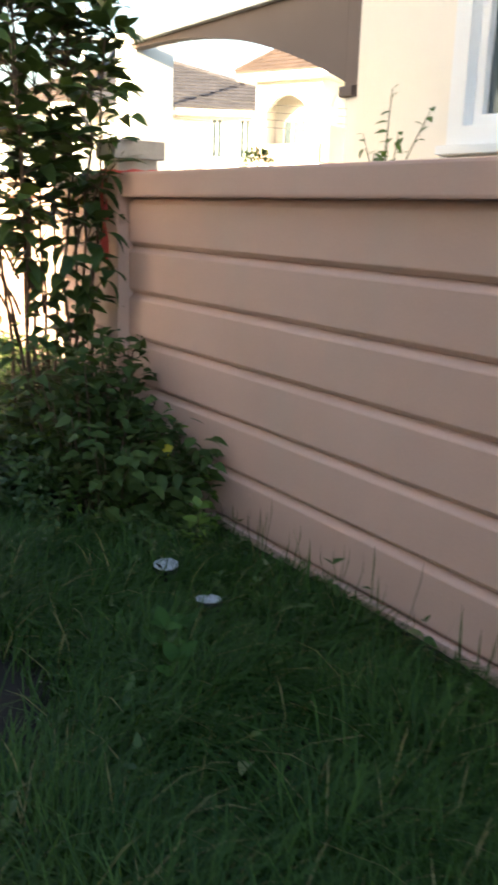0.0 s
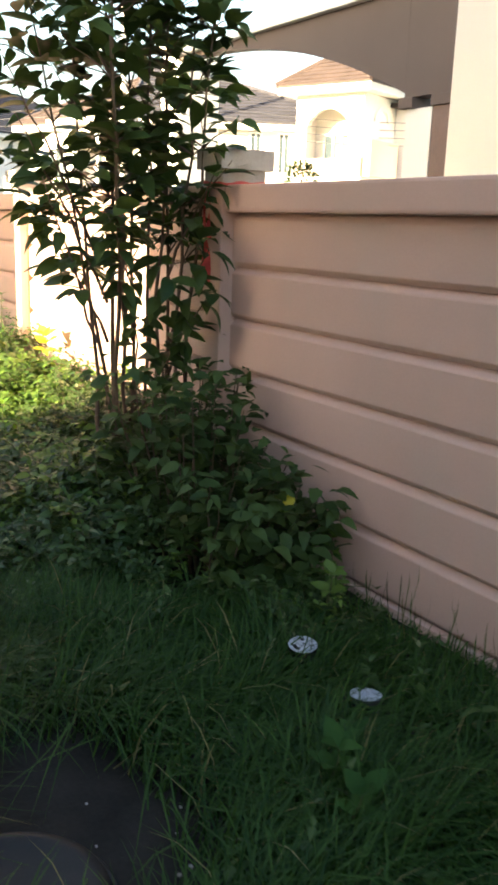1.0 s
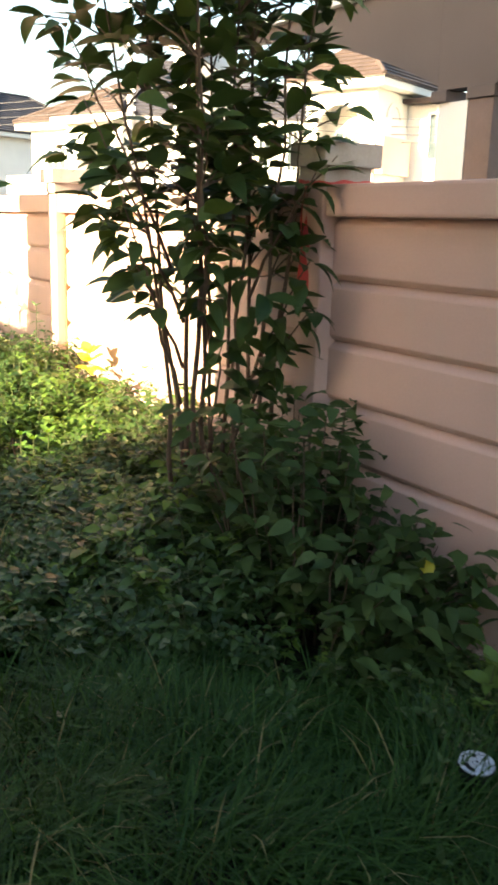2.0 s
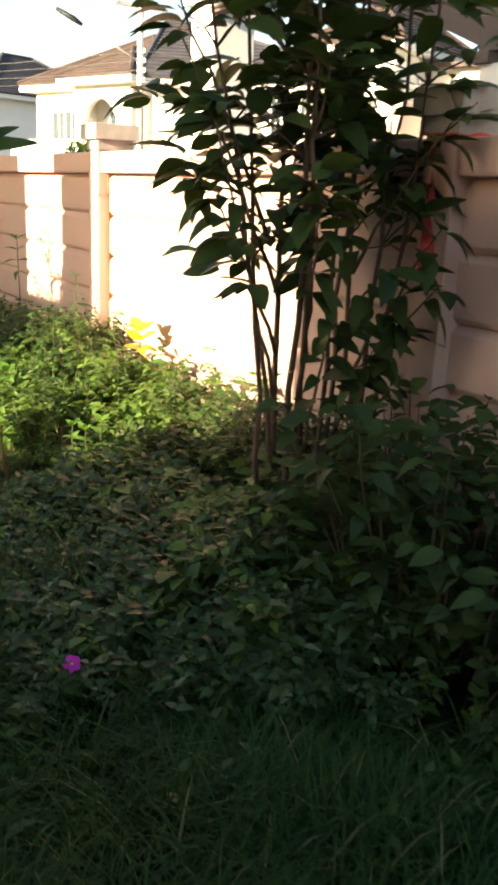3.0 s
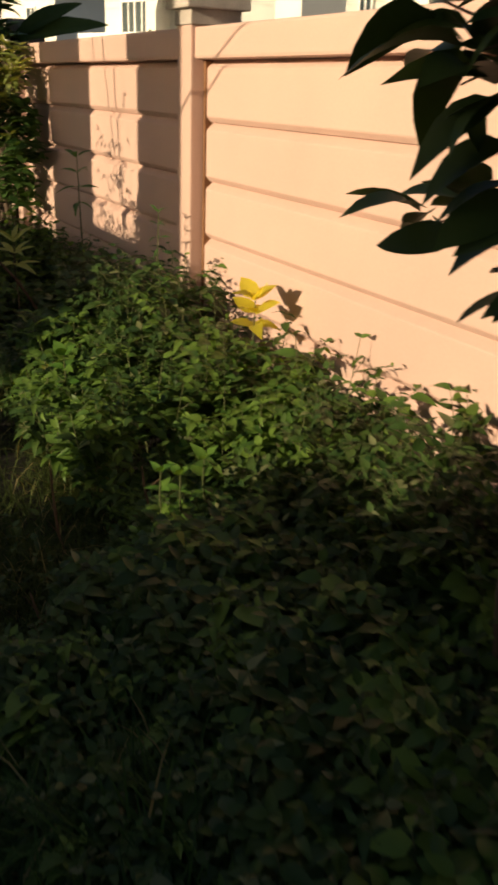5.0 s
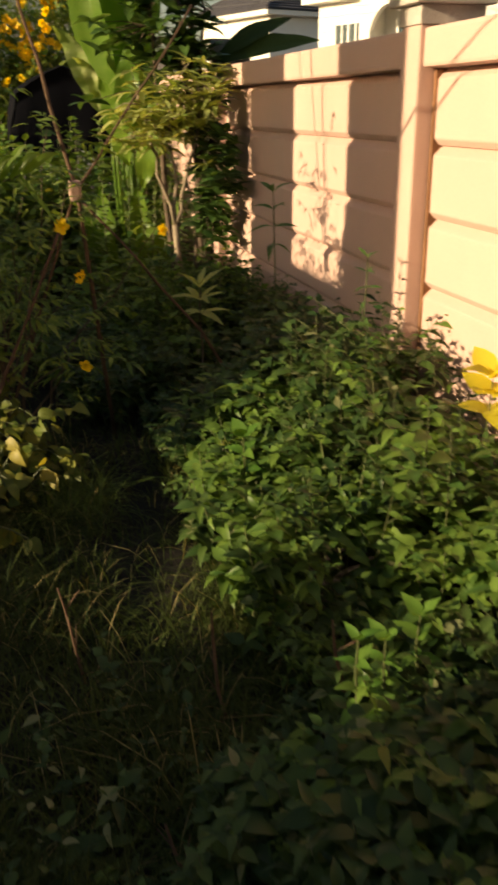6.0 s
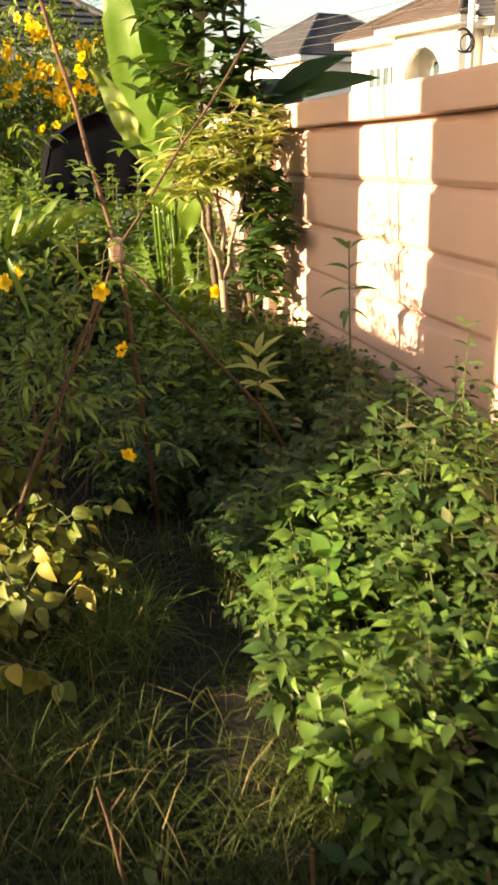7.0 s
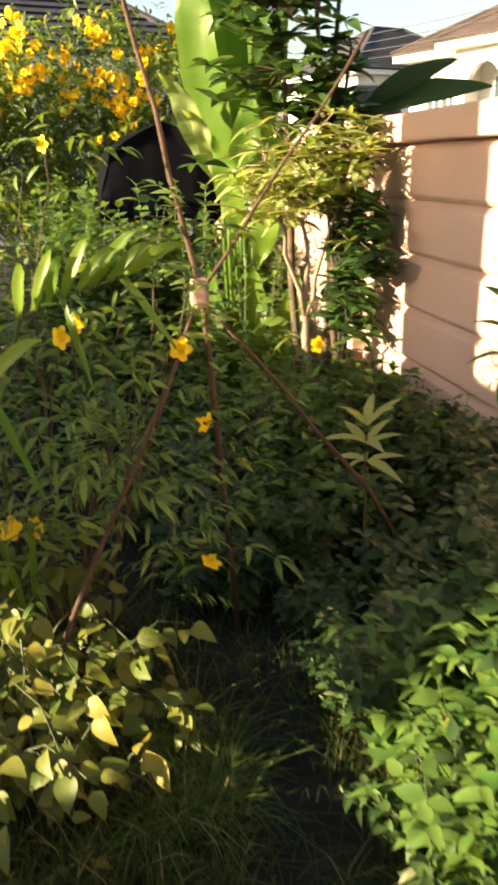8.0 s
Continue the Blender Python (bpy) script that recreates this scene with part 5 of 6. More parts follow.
# ---- leafy shrubs of the back bed ----
def leafy_shrub(name, base, label, stems, leaf, wood, shapes, size, count, cloud, seed, thick=0.012, massleaf=None, fork=None):
    """Stems to ends, from the base or from a fork on a trunk; leaves in whorls round points of an uneven cloud given as (centre, spread)."""
    rng = random.Random(seed)
    e = thing(name, base, label, "shrub")
    tips = []
    if fork:
        part("trunk", tube(bmesh.new(), bend(Vector(base) + Vector((0, 0, -0.03)), fork, 0.0, 5, 0.012, rng), [thick * k for k in (1.8, 1.6, 1.5, 1.4, 1.4, 1.5)], 8), wood, e, smooth=True)
    for end in stems:
        start = Vector(fork) if fork else Vector(base) + Vector((rng.uniform(-.1, .1), rng.uniform(-.06, .06), -0.03))
        pts = bend(start, end, 0.0, 7, 0.02, rng)
        bm = bmesh.new()
        tube(bm, pts, [thick * (1 - 0.7 * i / 7) for i in range(8)], 7)
        part("stem", bm, wood, e, smooth=True)
        tips += pts[4:]
    put = []
    while len(put) < count:
        c, s = cloud[rng.randrange(len(cloud))]
        q = Vector(c) + Vector((rng.gauss(0, s[0]), rng.gauss(0, s[1]), rng.gauss(0, s[2])))
        if q.x > 1.9:
            continue
        near = min(tips, key=lambda t: (t - q).length)
        part("twig", tube(bmesh.new(), [near, near.lerp(q, 0.5) + Vector((0, 0, 0.02)), q], [0.004, 0.003, 0.0015], 4), wood, e)
        n = rng.randrange(4, 8)
        a0 = rng.uniform(0, 6.28)
        for k in range(n):
            a = a0 + 6.283 * k / n + rng.uniform(-.3, .3)
            d = Vector((math.cos(a), math.sin(a), rng.uniform(-.15, .75)))
            put.append((rng.randrange(len(shapes)), q, leaf_turn(d, (0, 0, 1), rng.uniform(-.4, .4)), size * rng.uniform(0.7, 1.25)))
    meshes = [leaf_mesh("leaf", s, leaf) for s in shapes]
    rng.shuffle(put)
    leaf_parts(meshes, put[:300], e)
    if len(put) > 300:
        tagged(mass("inner_leaves", shapes, put[300:], massleaf or leaf, e), kind="stuff")
    return e


leafy_shrub("variegated_shrub", (1.59, 10.2, 0), "pale-stemmed shrub with narrow lime and cream leaves", [(1.36, 10.17, 1.46), (1.56, 10.15, 1.52), (1.74, 10.1, 1.46)],
            LIME, PALE_BARK, LANCE, 0.14, 760, [((1.36, 10.17, 1.38), (.09, .08, .12)), ((1.53, 10.15, 1.46), (.10, .08, .12)), ((1.68, 10.13, 1.42), (.09, .07, .10)), ((1.56, 10.15, 1.32), (.12, .08, .06)), ((1.78, 10.08, 1.50), (.05, .05, .07))], 51, 0.015, fork=(1.56, 10.16, 0.74))
leafy_shrub("dark_shrub", (1.71, 10.36, 0), "slender shrub with glossy dark green leaves", [(1.63, 10.34, 2.5), (1.75, 10.38, 2.6), (1.46, 10.4, 2.2), (1.82, 10.34, 2.0)],
            GREEN_SHRUB, BARK, OVATE, 0.125, 1250, [((1.55, 10.38, 2.2), (.15, .12, .28)), ((1.72, 10.36, 1.9), (.10, .10, .2)), ((1.45, 10.4, 1.85), (.13, .10, .2)), ((1.65, 10.42, 1.68), (.14, .08, .10)), ((1.82, 10.2, 0.85), (.06, .10, .16)), ((1.84, 10.1, 1.12), (.04, .10, .14))], 52, 0.028)




def build_back_weeds():
    rng = random.Random(61)
    e = thing("back_weeds", (0.4, 10, 0), "tangle of tall green weeds at the back of the garden", "weeds", kind="stuff")
    put, lance, stems = [], [], bmesh.new()
    for _ in range(170):
        x, y = rng.uniform(0.2, 1.92), rng.uniform(11.6, 13.9)
        sprig(rng, x, y, 0.0, rng.uniform(0.8, 1.35), rng.uniform(0.09, 0.14), put, stems)
    for _ in range(420):
        x, y = rng.uniform(-1.0, 1.9), rng.uniform(8.9, 13.5)
        sprig(rng, x, y, 0.0, rng.uniform(0.25, 0.85) * (1.25 if y > 10.2 else 0.75), rng.uniform(0.06, 0.10), put, stems)
    for _ in range(60):
        x, y = rng.uniform(1.15, 1.85), rng.uniform(9.0, 9.85)
        sprig(rng, x, y, 0.0, rng.uniform(0.45, 0.70), rng.uniform(0.06, 0.09), put, stems)
    tagged(mass("weed_leaves", OVATE, put, HERB, e), kind="stuff")
    tagged(part("weed_stems", stems, STEM, e), kind="stuff")


build_back_weeds()


def build_strap_plant():
    """Young palm: arching fronds with upright pleated leaflets."""
    rng = random.Random(71)
    e = thing("palm_seedling", (0.30, 8.35, 0), "young palm with bright pleated strap leaves", "palm")
    for pts, count in (([(0.30, 8.35, 0.0), (0.24, 8.24, 0.8), (0.33, 8.20, 1.09), (0.46, 8.20, 1.15), (0.60, 8.22, 1.19)], 8),
                       ([(0.30, 8.35, 0.0), (0.20, 8.22, 0.5), (0.16, 8.1, 0.85), (0.20, 8.02, 1.0), (0.26, 7.98, 0.98)], 4)):
        pts = [Vector(p) for p in pts]
        part("frond_stalk", tube(bmesh.new(), pts, [0.009, 0.007, 0.006, 0.005, 0.003], 6), STEM, e, smooth=True)
        for k in range(count):
            s = k / (count - 1)
            p = pts[2].lerp(pts[3], s * 2) if s < 0.5 else pts[3].lerp(pts[4], s * 2 - 1)
            for side in (0, 1) if k % 4 == 3 else (0,):
                if side == 0:
                    tip = p + Vector((0.03 + 0.13 * s + rng.uniform(-.02, .02), -0.04 + rng.uniform(-.03, .03), 0.21 - 0.08 * s + rng.uniform(-.02, .02)))
                else:
                    tip = p + Vector((0.02 + 0.10 * s, -0.10 + rng.uniform(-.03, .03), -0.16 - rng.uniform(0, .12)))
                blade_thing(e, p, tip, 0.036 if side == 0 else 0.022, PALM if side == 0 else BROAD, rng.uniform(0.02, 0.06), "leaflet", (-0.5, -1, 0.3), 0.06, 9, 0.002, 0.03 if side == 0 else 0.0)
    for tx, ty, tz in ((0.17, 8.15, 0.72), (0.24, 8.08, 0.66), (0.13, 8.2, 0.95), (0.33, 8.1, 0.8)):
        blade_thing(e, (0.30 + rng.uniform(-.03, .03), 8.35, 0.0), (tx, ty, tz), 0.020, BROAD, 0.12, "leaflet", (0, -1, 0.6), 0.3, 12, 0.003, 0.15)


build_strap_plant()


# ---- yellowing vine on the lawn ----
HEART = [leaf_shape(1, 0.66, 0.32, 0.30, 0.25, 8, 1.12), leaf_shape(1, 0.58, 0.34, 0.50, 0.35, 8, 1.1), leaf_shape(1, 0.70, 0.31, 0.12, 0.18, 8, 1.15, 0.02)]


def build_vine():
    rng = random.Random(81)
    e = thing("yellowing_vine", (0.40, 7.75, 0), "sprawling vine with heart-shaped yellowing green leaves", "vine")
    meshes = [leaf_mesh("leaf", s, m) for m in (YELLOWING, VINE_YELLOW) for s in HEART]
    put = []
    for k in range(62):
        a = (rng.uniform(-0.05, 0.40), rng.uniform(7.6, 8.5), 0.02)
        by = rng.uniform(7.45, 8.45)
        b = (rng.uniform(0.05, 0.70), by, rng.uniform(0.08, 0.42) * (0.45 + 0.55 * min(1, max(0, (by - 7.4) / 0.6))))
        if b[0] > 0.5 and by < 7.75:
            b = (b[0] - 0.2, by, b[2] * 0.6)
        pts = bend(a, b, 0.10, 6, 0.015, rng)
        part("runner", tube(bmesh.new(), pts, [0.004, 0.0038, 0.0035, 0.003, 0.0026, 0.002, 0.0016], 4), STEM, e)
        for p in pts[2:]:
            for _ in range(2):
                d = Vector((rng.uniform(-1, 1), rng.uniform(-1.3, .2), rng.uniform(-.8, .15)))
                put.append((rng.randrange(3) + (3 if rng.random() < 0.07 else 0), p + d.normalized() * 0.03, leaf_turn(d, (rng.uniform(-.9, .1), rng.uniform(-.8, .1), 1), rng.uniform(-.5, .5)), rng.uniform(0.045, 0.085)))
    # long arching runner low in front
    pts = bend((0.02, 7.30, 0.10), (0.50, 7.22, 0.12), 0.10, 8, 0.004, rng)
    part("runner", tube(bmesh.new(), pts, 0.0035, 5), STEM, e)
    front = []
    for p in pts[2:]:
        for _ in range(3):
            d = Vector((rng.uniform(-.8, .8), rng.uniform(-.8, .2), -0.9))
            front.append((rng.randrange(3) + (3 if rng.random() < 0.4 else 0), p, leaf_turn(d, (-0.5, -1, 0.4), rng.uniform(-.5, .5)), rng.uniform(0.055, 0.085)))
    for x, y, z in ((0.58, 7.62, 0.22), (0.60, 7.58, 0.19), (0.56, 7.60, 0.18), (0.45, 7.68, 0.30), (0.47, 7.66, 0.27)):
        d = Vector((rng.uniform(-.6, 1), -0.5, rng.uniform(-.4, .3)))
        front.append((3 + rng.randrange(3), Vector((x, y, z)), leaf_turn(d, (-0.8, -0.6, 0.7)), rng.uniform(0.07, 0.085)))
        part("runner", tube(bmesh.new(), bend((x - 0.12, y + 0.05, 0.02), (x, y, z), 0.02, 3, 0.004, rng), 0.002, 4), STEM, e)
    put.sort(key=lambda q: q[1][1])
    leaf_parts(meshes, front + put[:300 - len(front)], e)
    tagged(mass("inner_leaves", HEART, [(k % 3, p, t, z) for k, p, t, z in put[300 - len(front):]], VINE_MASS, e), kind="stuff")


build_vine()


# ---- single plants ----
def whorl_plant(name, base, top, label, leaf, n, size, levels, material_stem=STEM, seed=1, shape=None, step=0.13):
    rng = random.Random(seed)
    e = thing(name, base, label, "plant")
    bm = bmesh.new()
    pts = bend(Vector(base) + Vector((0, 0, -0.02)), top, 0.0, 5, 0.006, rng)
    tube(bm, pts, [0.0045, 0.0045, 0.004, 0.004, 0.003, 0.002], 6)
    part("stem", bm, material_stem, e)
    mesh = [leaf_mesh("leaf", s, leaf) for s in (shape or LANCE)]
    put = []
    for l in range(levels):
        p = Vector(base).lerp(Vector(top), 1 - step * l)
        for k in range(n):
            a = 6.283 * k / n + l * 0.6 + rng.uniform(-.2, .2)
            put.append((rng.randrange(len(mesh)), p, leaf_turn((math.cos(a), math.sin(a), 0.9 - 0.35 * l), (-0.45, -0.2, 1)), size * rng.uniform(0.8, 1.15)))
    leaf_parts(mesh, put, e)
    return e


whorl_plant("young_plant", (1.37, 8.5, 0), (1.36, 8.5, 0.66), "young plant with a rosette of narrow light green leaves", LIME, 5, 0.145, 3, BARK, 1, None, 0.09)
whorl_plant("tall_weed", (1.58, 7.98, 0), (1.56, 8.0, 1.12), "tall thin weed with narrow leaves beside the wall", GREEN_SHRUB, 3, 0.095, 4, STEM, 2, None, 0.06)
whorl_plant("tall_weed", (1.80, 7.58, 0), (1.79, 7.56, 0.92), "thin weed with narrow leaves beside the post", GREEN_SHRUB, 3, 0.06, 6, STEM, 3, None, 0.06)
whorl_plant("yellow_leaf_seedling", (1.84, 6.72, 0), (1.84, 6.72, 0.70), "seedling with large bright yellow leaves against the wall", YELLOW_LEAF, 4, 0.12, 3, STEM, 4, OVATE, 0.07)
whorl_plant("broad_weed", (1.20, 2.50, 0), (1.20, 2.46, 0.13), "broad-leaved weed with a pale bud in the grass", LAWN_WEED, 3, 0.075, 3, STEM, 5, OVATE, 0.3)
whorl_plant("broad_weed", (1.05, 2.38, 0), (1.06, 2.35, 0.20), "broad-leaved weed in the grass", LAWN_WEED, 4, 0.085, 2, STEM, 15, OVATE, 0.3)
whorl_plant("broad_weed", (1.01, 2.24, 0), (1.02, 2.20, 0.17), "broad-leaved weed in the grass", LAWN_WEED, 3, 0.085, 2, STEM, 25, OVATE, 0.3)
whorl_plant("broad_weed", (1.70, 3.25, 0), (1.69, 3.2, 0.24), "broad-leaved weed in the grass beside the wall", HERB, 4, 0.085, 2, STEM, 16, OVATE, 0.3)
for k, (x, y, h) in enumerate(((1.16, 6.02, 0.40), (1.24, 6.06, 0.36), (1.34, 6.10, 0.38))):
    whorl_plant("lit_weed", (x, y, 0), (x - 0.01, y - 0.02, h), "leafy light green weed sprig", SPRIG, 3, 0.062, 4, STEM, 20 + k, POINTED, 0.15)
whorl_plant("lit_weed", (1.22, 7.15, 0), (1.20, 7.12, 0.44), "leafy light green weed sprig", SPRIG, 3, 0.08, 5, STEM, 7, OVATE)


def build_wall_weed():
    """Leafy weed rising just behind the wall top."""
    rng = random.Random(8)
    e = thing("wall_weed", (2.5, 3.06, 0), "thin leafy weed rising behind the wall", "plant")
    meshes = [leaf_mesh("leaf", s, GREEN_SHRUB) for s in OVATE]
    put = []
    for ty, tz, low in ((3.09, 2.02, 1.6), (2.84, 1.93, 1.6), (3.16, 1.84, 1.55), (3.02, 1.80, 1.5), (2.95, 1.84, 1.55), (3.08, 1.76, 1.5)):
        foot, top = Vector((2.5, 3.06 + rng.uniform(-.03, .03), -0.02)), Vector((2.5 + rng.uniform(-.05, .05), ty, tz))
        knee = Vector((2.5, 3.06 + 0.25 * (ty - 3.06), low))
        pts = [foot, foot.lerp(knee, 0.5), knee, knee.lerp(top, 0.5) + Vector((0, 0, 0.01)), top]
        part("stem", tube(bmesh.new(), pts, [0.006, 0.005, 0.004, 0.003, 0.0015], 5), STEM, e)
        for k in range(11):
            p = knee.lerp(top, k / 10)
            d = Vector((rng.uniform(-1, .6), rng.uniform(-1, 1), rng.uniform(-.5, .5)))
            put.append((rng.randrange(3), p, leaf_turn(d, (-0.4, 0, 1), rng.uniform(-.4, .4)), rng.uniform(0.035, 0.065)))
    leaf_parts(meshes, put, e)


build_wall_weed()


def build_flower():
    e = thing("purple_flower", (0.50, 4.36, 0), "single magenta flower on a thin stem", "flower")
    bm = bmesh.new()
    tube(bm, [(0.50, 4.37, 0.0), (0.505, 4.36, 0.1), (0.497, 4.346, 0.182)], [0.002, 0.002, 0.0015], 5)
    part("stem", bm, STEM, e)
    petal = leaf_mesh("petal", leaf_shape(1, 0.85, 0.6, 0.15, 0.1, 5, 1.6), PURPLE)
    off = world_place(e)
    for k in range(5):
        a = 6.2832 * k / 5 + 0.3
        n = Vector((-0.25, -0.75, 0.6)).normalized()
        u = n.orthogonal().normalized()
        d = u * math.cos(a) + n.cross(u) * math.sin(a) + n * 0.25
        ob = new("petal", petal)
        ob.parent = e
        ob.matrix_local = Matrix.Translation(Vector((0.497, 4.345, 0.184)) - off) @ leaf_turn(d, n).to_4x4() @ Matrix.Scale(0.028, 4)
    bm = bmesh.new()
    bmesh.ops.create_icosphere(bm, subdivisions=1, radius=0.004, matrix=Matrix.Translation((0.496, 4.342, 0.187)))
    part("eye", bm, BELL, e)


build_flower()


# ---- sticks tied together as a plant support ----
TIE = surface("faded_cloth", (0.36, 0.24, 0.19), 0.9, 0.3, 30, 200, 0.4)


def build_support():
    rng = random.Random(91)
    e = thing("stick_support", (0.82, 8.43, 0), "bare brown sticks tied together as a plant support", "plant support")
    for pts, r in ((bend((0.60, 8.55, 2.1), (0.83, 8.44, 1.1), 0, 6, 0.008, rng) + [Vector((0.92, 8.40, 0.0))], 0.010),
                   (bend((1.42, 8.82, 1.86), (0.82, 8.46, 1.1), -0.01, 6, 0.006, rng) + [Vector((0.5, 8.25, 0.3)), Vector((0.36, 8.15, 0.0))], 0.007),
                   (bend((0.80, 8.42, 1.12), (1.34, 8.40, 0.48), 0.01, 6, 0.006, rng) + [Vector((1.62, 8.38, 0.0))], 0.008),
                   (bend((0.72, 8.12, 0.98), (0.40, 8.0, 0.30), 0.0, 5, 0.006, rng) + [Vector((0.30, 7.98, 0.0))], 0.009)):
        bm = bmesh.new()
        tube(bm, pts, [r * (0.65 + 0.5 * abs(i / len(pts) - 0.2)) for i in range(len(pts))], 7)
        part("stick", bm, DRY, e, smooth=True)
    bm = boxbm(0.795, 0.845, 8.40, 8.46, 1.07, 1.15, bevel=0.012)
    for v in bm.verts:
        v.co += Vector((0, 0, 0.012 * noise.noise(v.co * 40)))
    part("tie", bm, TIE, e, "faded pinkish cloth tie")


build_support()


def build_dead_stalks():
    rng = random.Random(95)
    for k, (x, y, h) in enumerate(((0.93, 6.28, 0.34), (1.20, 6.10, 0.36), (0.62, 6.55, 0.28), (0.75, 5.75, 0.22))):
        e = thing("dead_stalk", (x, y, 0), "dry reddish-brown broken weed stalk", "stalk", "dry stalks")
        bm = bmesh.new()
        pts = bend((x, y, -0.03), (x - 0.06 + 0.04 * rng.random(), y + rng.uniform(-.05, .05), h), 0.0, 5, 0.006, rng)
        tube(bm, pts, [0.006, 0.0055, 0.005, 0.0045, 0.004, 0.003], 6)
        part("stalk", bm, DRY, e)
        bm = bmesh.new()
        for i in (2, 3, 4):
            tube(bm, [pts[i], pts[i] + Vector((rng.uniform(-.05, .05), rng.uniform(-.05, .05), 0.05))], [0.003, 0.001], 4)
        part("twig", bm, DRY, e)


build_dead_stalks()


# ---- black cover at the back ----
def build_cover():
    e = thing("covered_frame", (1.1, 13.0, 0), "black fabric cover draped over a frame on thin legs", "garden cover")
    bm = bmesh.new()
    prof = [(px + 0.15, pz) for px, pz in ((0.50, 1.05), (0.47, 1.18), (0.48, 1.34), (0.50, 1.46), (0.53, 1.57), (0.66, 1.65), (0.80, 1.72), (0.94, 1.78), (1.06, 1.74), (1.19, 1.62), (1.28, 1.49), (1.35, 1.38), (1.39, 1.26), (1.41, 1.12))]
    n, rows = 12, []
    for j in range(n + 1):
        y = 12.70 + 0.66 * j / n
        row = []
        for i, (x, z) in enumerate(prof):
            w = 0.045 * noise.noise(Vector((x * 4, y * 5, z * 4)))
            pull = 0.05 * (abs(j - n / 2) / (n / 2)) ** 3
            hem = 0.05 * noise.noise(Vector((y * 7, i * 0.3, 2))) if i in (0, 13) else 0.0
            row.append(bm.verts.new((x + w + (1.10 - x) * pull, y + 0.5 * w, z + w - pull * 0.5 + hem)))
        rows.append(row)
    for a, b in zip(rows, rows[1:]):
        for i in range(len(prof) - 1):
            bm.faces.new((a[i], a[i + 1], b[i + 1], b[i]))
    # front and back hang as folded cloth
    for row, out in ((rows[0], -1), (rows[-1], 1)):
        grid = []
        for i in range(len(prof)):
            top = row[i].co
            col = [row[i]]
            bottom = 1.06 + 0.04 * math.sin(i * 1.7)
            for q in range(1, 6):
                s = q / 5
                z = top.z + (bottom - top.z) * s
                col.append(bm.verts.new((top.x, top.y + out * (0.03 * s + 0.028 * s * math.sin(i * 2.1 + 1.5 * s)), z)))
            grid.append(col)
        for c0, c1 in zip(grid, grid[1:]):
            for q in range(5):
                bm.faces.new((c0[q], c1[q], c1[q + 1], c0[q + 1]))
    part("cover", bm, SHEET, e, smooth=True)
    for x in (0.73, 1.47):
        for y in (12.78, 13.26):
            bm = bmesh.new()
            tube(bm, [(x, y, -0.03), (x, y, 1.2)], 0.02, 8)
            part("leg", bm, BLACK, e)


build_cover()


# ---- things in the grass by the start ----
def build_solar_light(x, y, top, tilt):
    e = thing("garden_light", (x, y, 0), "small solar stake light with a pale mosaic glass top", "garden light", "stake lights")
    m = pose(x, y, top, 6 * tilt, -4 * tilt, 0)
    bm = bmesh.new()
    n = 28
    rings = []
    for r, z in ((0.012, -0.055), (0.038, -0.05), (0.047, -0.02), (0.0495, -0.012)):
        rings.append([bm.verts.new((r * math.cos(6.2832 * k / n), r * math.sin(6.2832 * k / n), z)) for k in range(n)])
    for a, b in zip(rings, rings[1:]):
        for k in range(n):
            bm.faces.new((a[k], a[(k + 1) % n], b[(k + 1) % n], b[k]))
    bm.faces.new(rings[0][::-1])
    bm.faces.new(rings[-1])
    part("housing", turned(bm, m), BLACK, e)
    bm = bmesh.new()
    bmesh.ops.create_cone(bm, cap_ends=True, segments=28, radius1=0.052, radius2=0.050, depth=0.012, matrix=Matrix.Translation((0, 0, -0.005)))
    bmesh.ops.bevel(bm, geom=[q for q in bm.edges if q.calc_face_angle(0) > 0.5], offset=0.002, segments=2, affect="EDGES")
    topdisc = part("top", turned(bm, m), BLACK, e)
    rng = random.Random(int(x * 1000) + int(y * 77))
    for ring, (r0, r1, cnt) in enumerate(((0.0, 0.011, 5), (0.012, 0.023, 10), (0.024, 0.036, 15), (0.037, 0.0495, 20))):
        for k in range(cnt):
            if rng.random() < 0.08:
                continue
            a0, a1 = 6.2832 * k / cnt + 0.03, 6.2832 * (k + 1) / cnt - 0.03
            bm = bmesh.new()
            h = 0.0025 + rng.uniform(0, 0.0015)
            lo = [bm.verts.new((r * math.cos(a), r * math.sin(a), 0.001)) for r, a in ((r0 + .001, a0), (r1, a0), (r1, a1), (r0 + .001, a1))]
            hi = [bm.verts.new((v.co.x, v.co.y, v.co.z + h)) for v in lo]
            for q in range(4):
                bm.faces.new((lo[q], lo[(q + 1) % 4], hi[(q + 1) % 4], hi[q]))
            bm.faces.new(hi)
            part("chip", turned(bm, m), SHELL, topdisc)
    bm = bmesh.new()
    tube(bm, [(x, y, -0.08), (x, y, top - 0.05)], [0.004, 0.01], 8)
    part("stake", bm, BLACK, e)


build_solar_light(1.42, 3.004, 0.108, 1)
build_solar_light(1.408, 2.651, 0.100, -1)


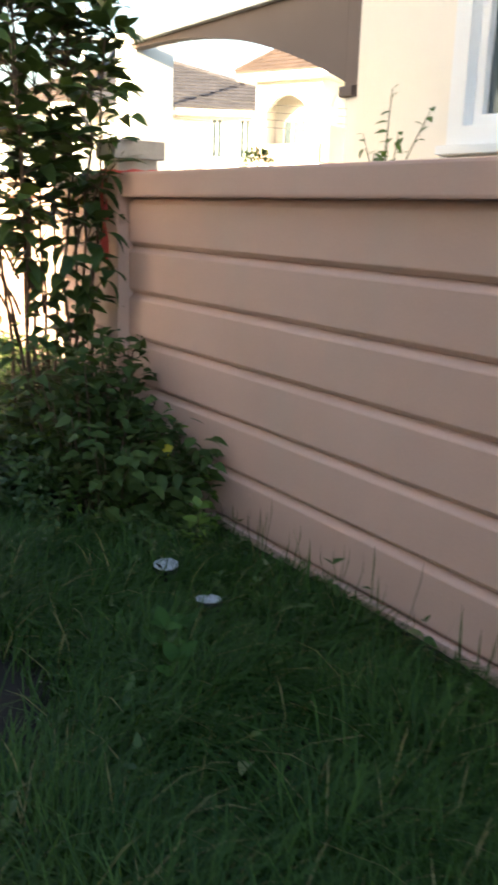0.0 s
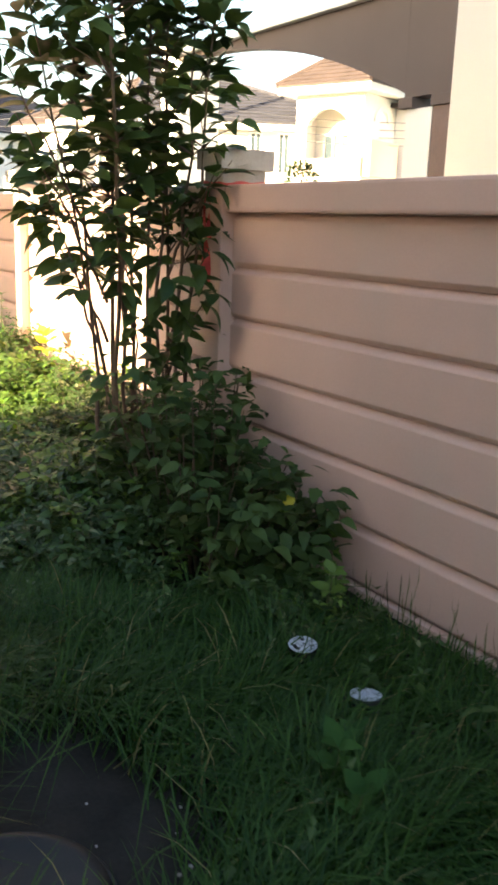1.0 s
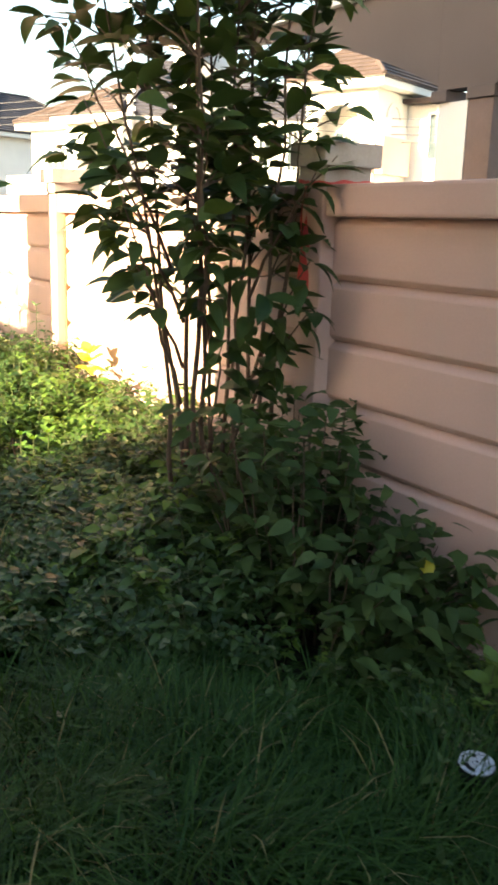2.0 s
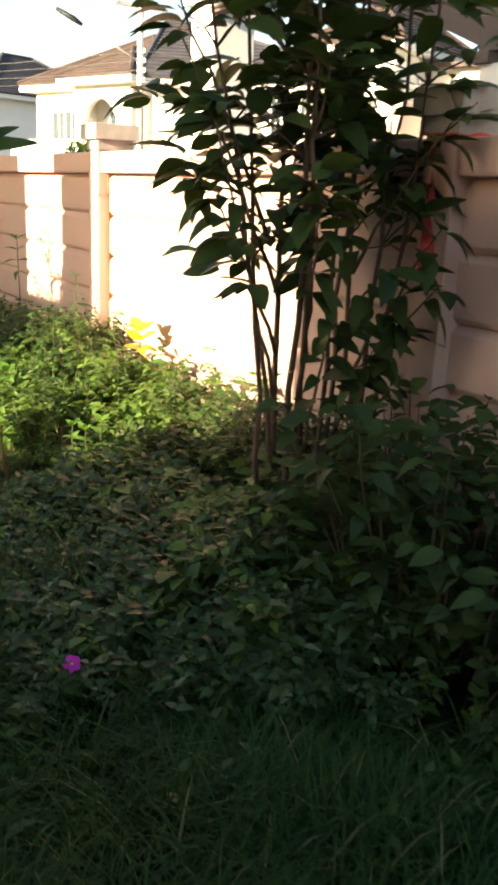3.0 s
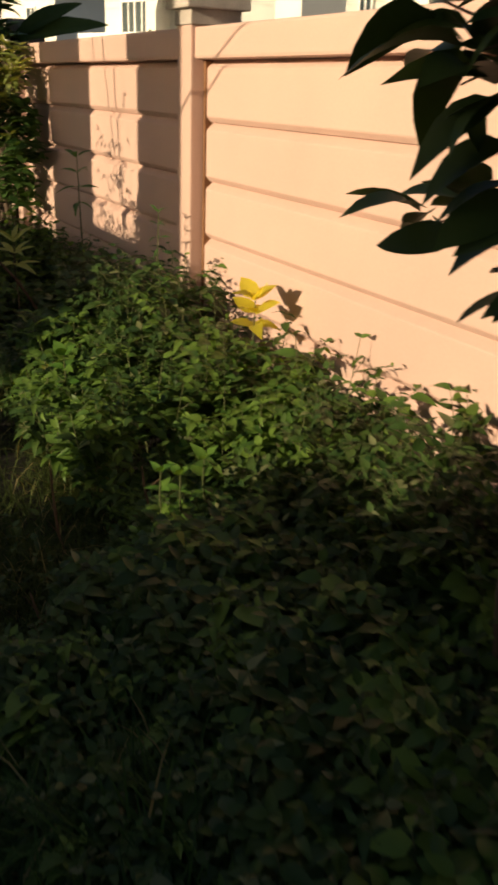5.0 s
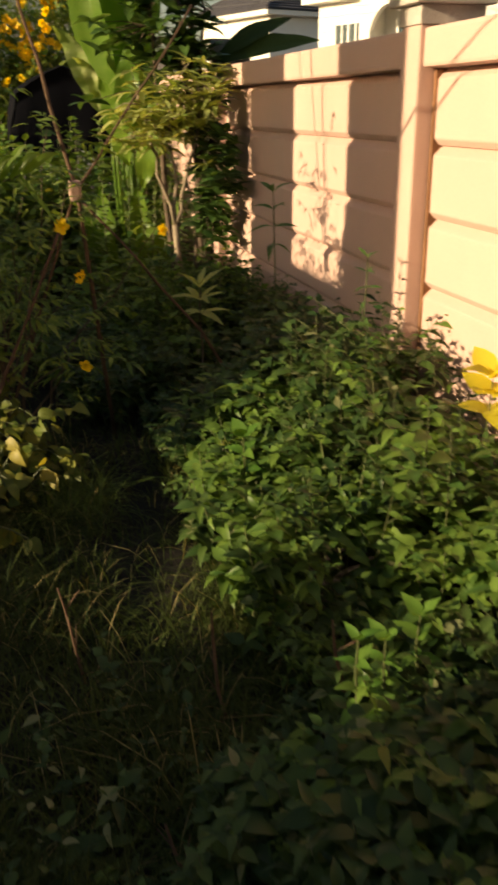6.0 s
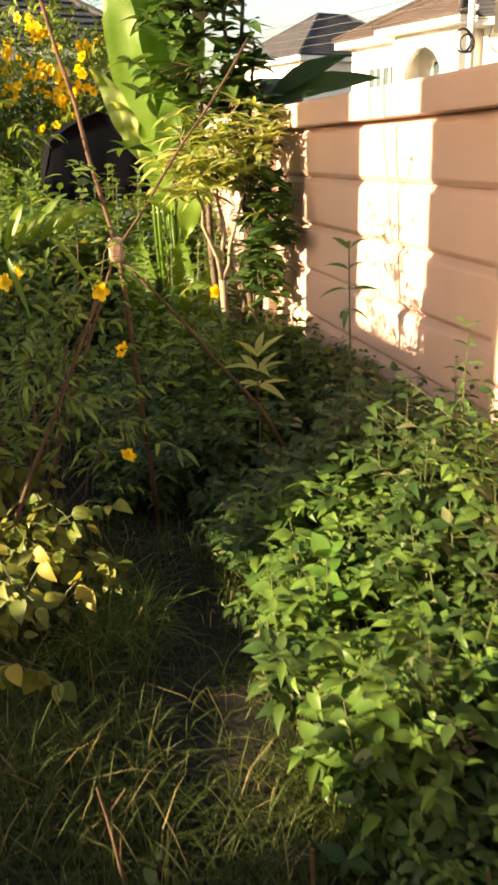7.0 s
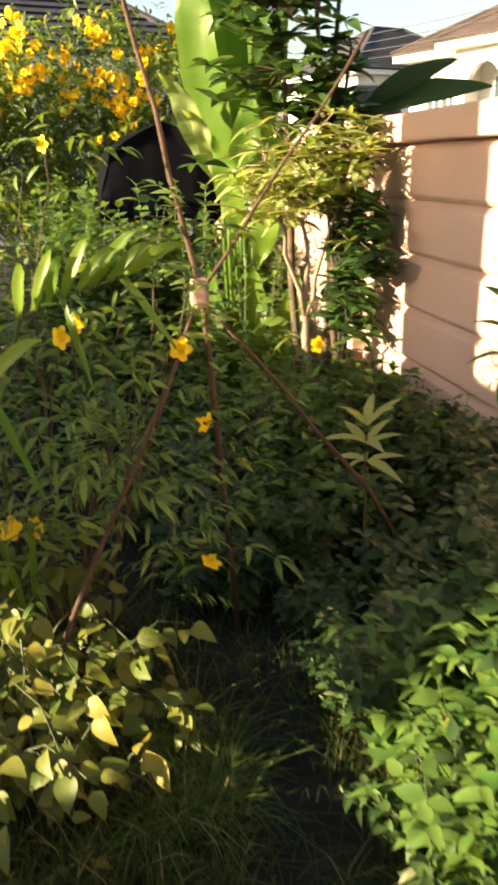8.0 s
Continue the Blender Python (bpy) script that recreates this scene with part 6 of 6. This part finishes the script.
def build_basin():
    """Upturned shallow black basin on the bare soil."""
    cx, cy = 0.215, 2.42
    e = thing("black_basin", (cx, cy, 0), "upturned shallow black plastic basin on bare soil", "basin")
    bm = bmesh.new()
    n = 48
    rings = []
    for r, z in ((0.232, 0.002), (0.231, 0.024), (0.226, 0.045), (0.215, 0.056), (0.19, 0.060), (0.17, 0.054), (0.09, 0.052)):
        rings.append([bm.verts.new((cx + r * math.cos(6.2832 * k / n), cy + r * math.sin(6.2832 * k / n), z + 0.004)) for k in range(n)])
    for a, b in zip(rings, rings[1:]):
        for k in range(n):
            bm.faces.new((a[k], a[(k + 1) % n], b[(k + 1) % n], b[k]))
    bm.faces.new(rings[-1])
    part("shell", bm, BLACK, e, smooth=True)
    bm = bmesh.new()
    rim = [[bm.verts.new((cx + r * math.cos(6.2832 * k / n), cy + r * math.sin(6.2832 * k / n), z + 0.004)) for k in range(n)] for r, z in ((0.234, 0.0), (0.250, 0.0), (0.252, 0.010), (0.244, 0.018), (0.234, 0.016))]
    for a, b in zip(rim, rim[1:] + rim[:1]):
        for k in range(n):
            bm.faces.new((a[k], a[(k + 1) % n], b[(k + 1) % n], b[k]))
    part("rim", bm, BLACK, e, smooth=True)


build_basin()


def build_pebbles():
    rng = random.Random(101)
    for _ in range(8):
        x, y = rng.uniform(0.40, 0.75), rng.uniform(2.2, 3.0)
        bm = bmesh.new()
        bmesh.ops.create_icosphere(bm, subdivisions=1, radius=rng.uniform(0.003, 0.007))
        for v in bm.verts:
            v.co.z *= 0.6
            v.co += Vector((x, y, ground_height(x, y) + 0.002))
        ob = new("pebble", mesh_of(bm, "pebble", CONCRETE))
        tagged(ob, "tiny pale pebble on dark soil", "pebble", "pebbles")


build_pebbles()


# ---- red ribbon round the post ----
def build_ribbon():
    e = thing("red_ribbon", (1.92, 4.5, 1.69), "frayed red ribbon tied round the post top", "ribbon")
    y0, y1, x0, x1 = 4.5 - 0.018, 4.65 + 0.018, 1.920, 2.171
    bm = bmesh.new()
    n = 10
    path = [(x1, y0)] + [(x1 + (x0 - x1) * k / n, y0) for k in range(1, n)] + [(x0, y0)] + [(x0, y0 + (y1 - y0) * k / 6) for k in range(1, 6)] + [(x0, y1)]
    prev = None
    for k, (x, y) in enumerate(path):
        z = 1.692 + 0.004 * math.sin(k * 1.3) - 0.010 * math.exp(-((k - n) / 3) ** 2)
        row = [bm.verts.new((x, y, z - 0.006)), bm.verts.new((x, y, z + 0.008)), bm.verts.new((x + 0.002, y + 0.002, z + 0.008)), bm.verts.new((x + 0.002, y + 0.002, z - 0.006))]
        if prev:
            for q in range(4):
                bm.faces.new((prev[q], prev[(q + 1) % 4], row[(q + 1) % 4], row[q]))
        prev = row
    part("band", bm, RED, e)
    rng = random.Random(6)
    for dx, length, w in ((-0.012, 0.26, 0.008), (-0.03, 0.46, 0.016)):
        bm = bmesh.new()
        prev = None
        for k in range(15):
            s = k / 14
            x = 1.915 + dx * (1 + s) + 0.012 * math.sin(6 * s + dx * 80)
            y = 4.56 + 0.03 * math.sin(4 * s) + dx
            z = 1.69 - length * s
            a = 0.9 * math.sin(5 * s)
            ww = w * (0.6 + 1.1 * s)
            row = [bm.verts.new((x - ww * math.sin(a), y - ww * math.cos(a), z)), bm.verts.new((x + ww * math.sin(a), y + ww * math.cos(a), z + 0.004))]
            if prev:
                bm.faces.new((prev[0], prev[1], row[1], row[0]))
            prev = row
        bmesh.ops.solidify(bm, geom=bm.faces[:], thickness=0.0015)
        part("tail", bm, RED, e)


build_ribbon()
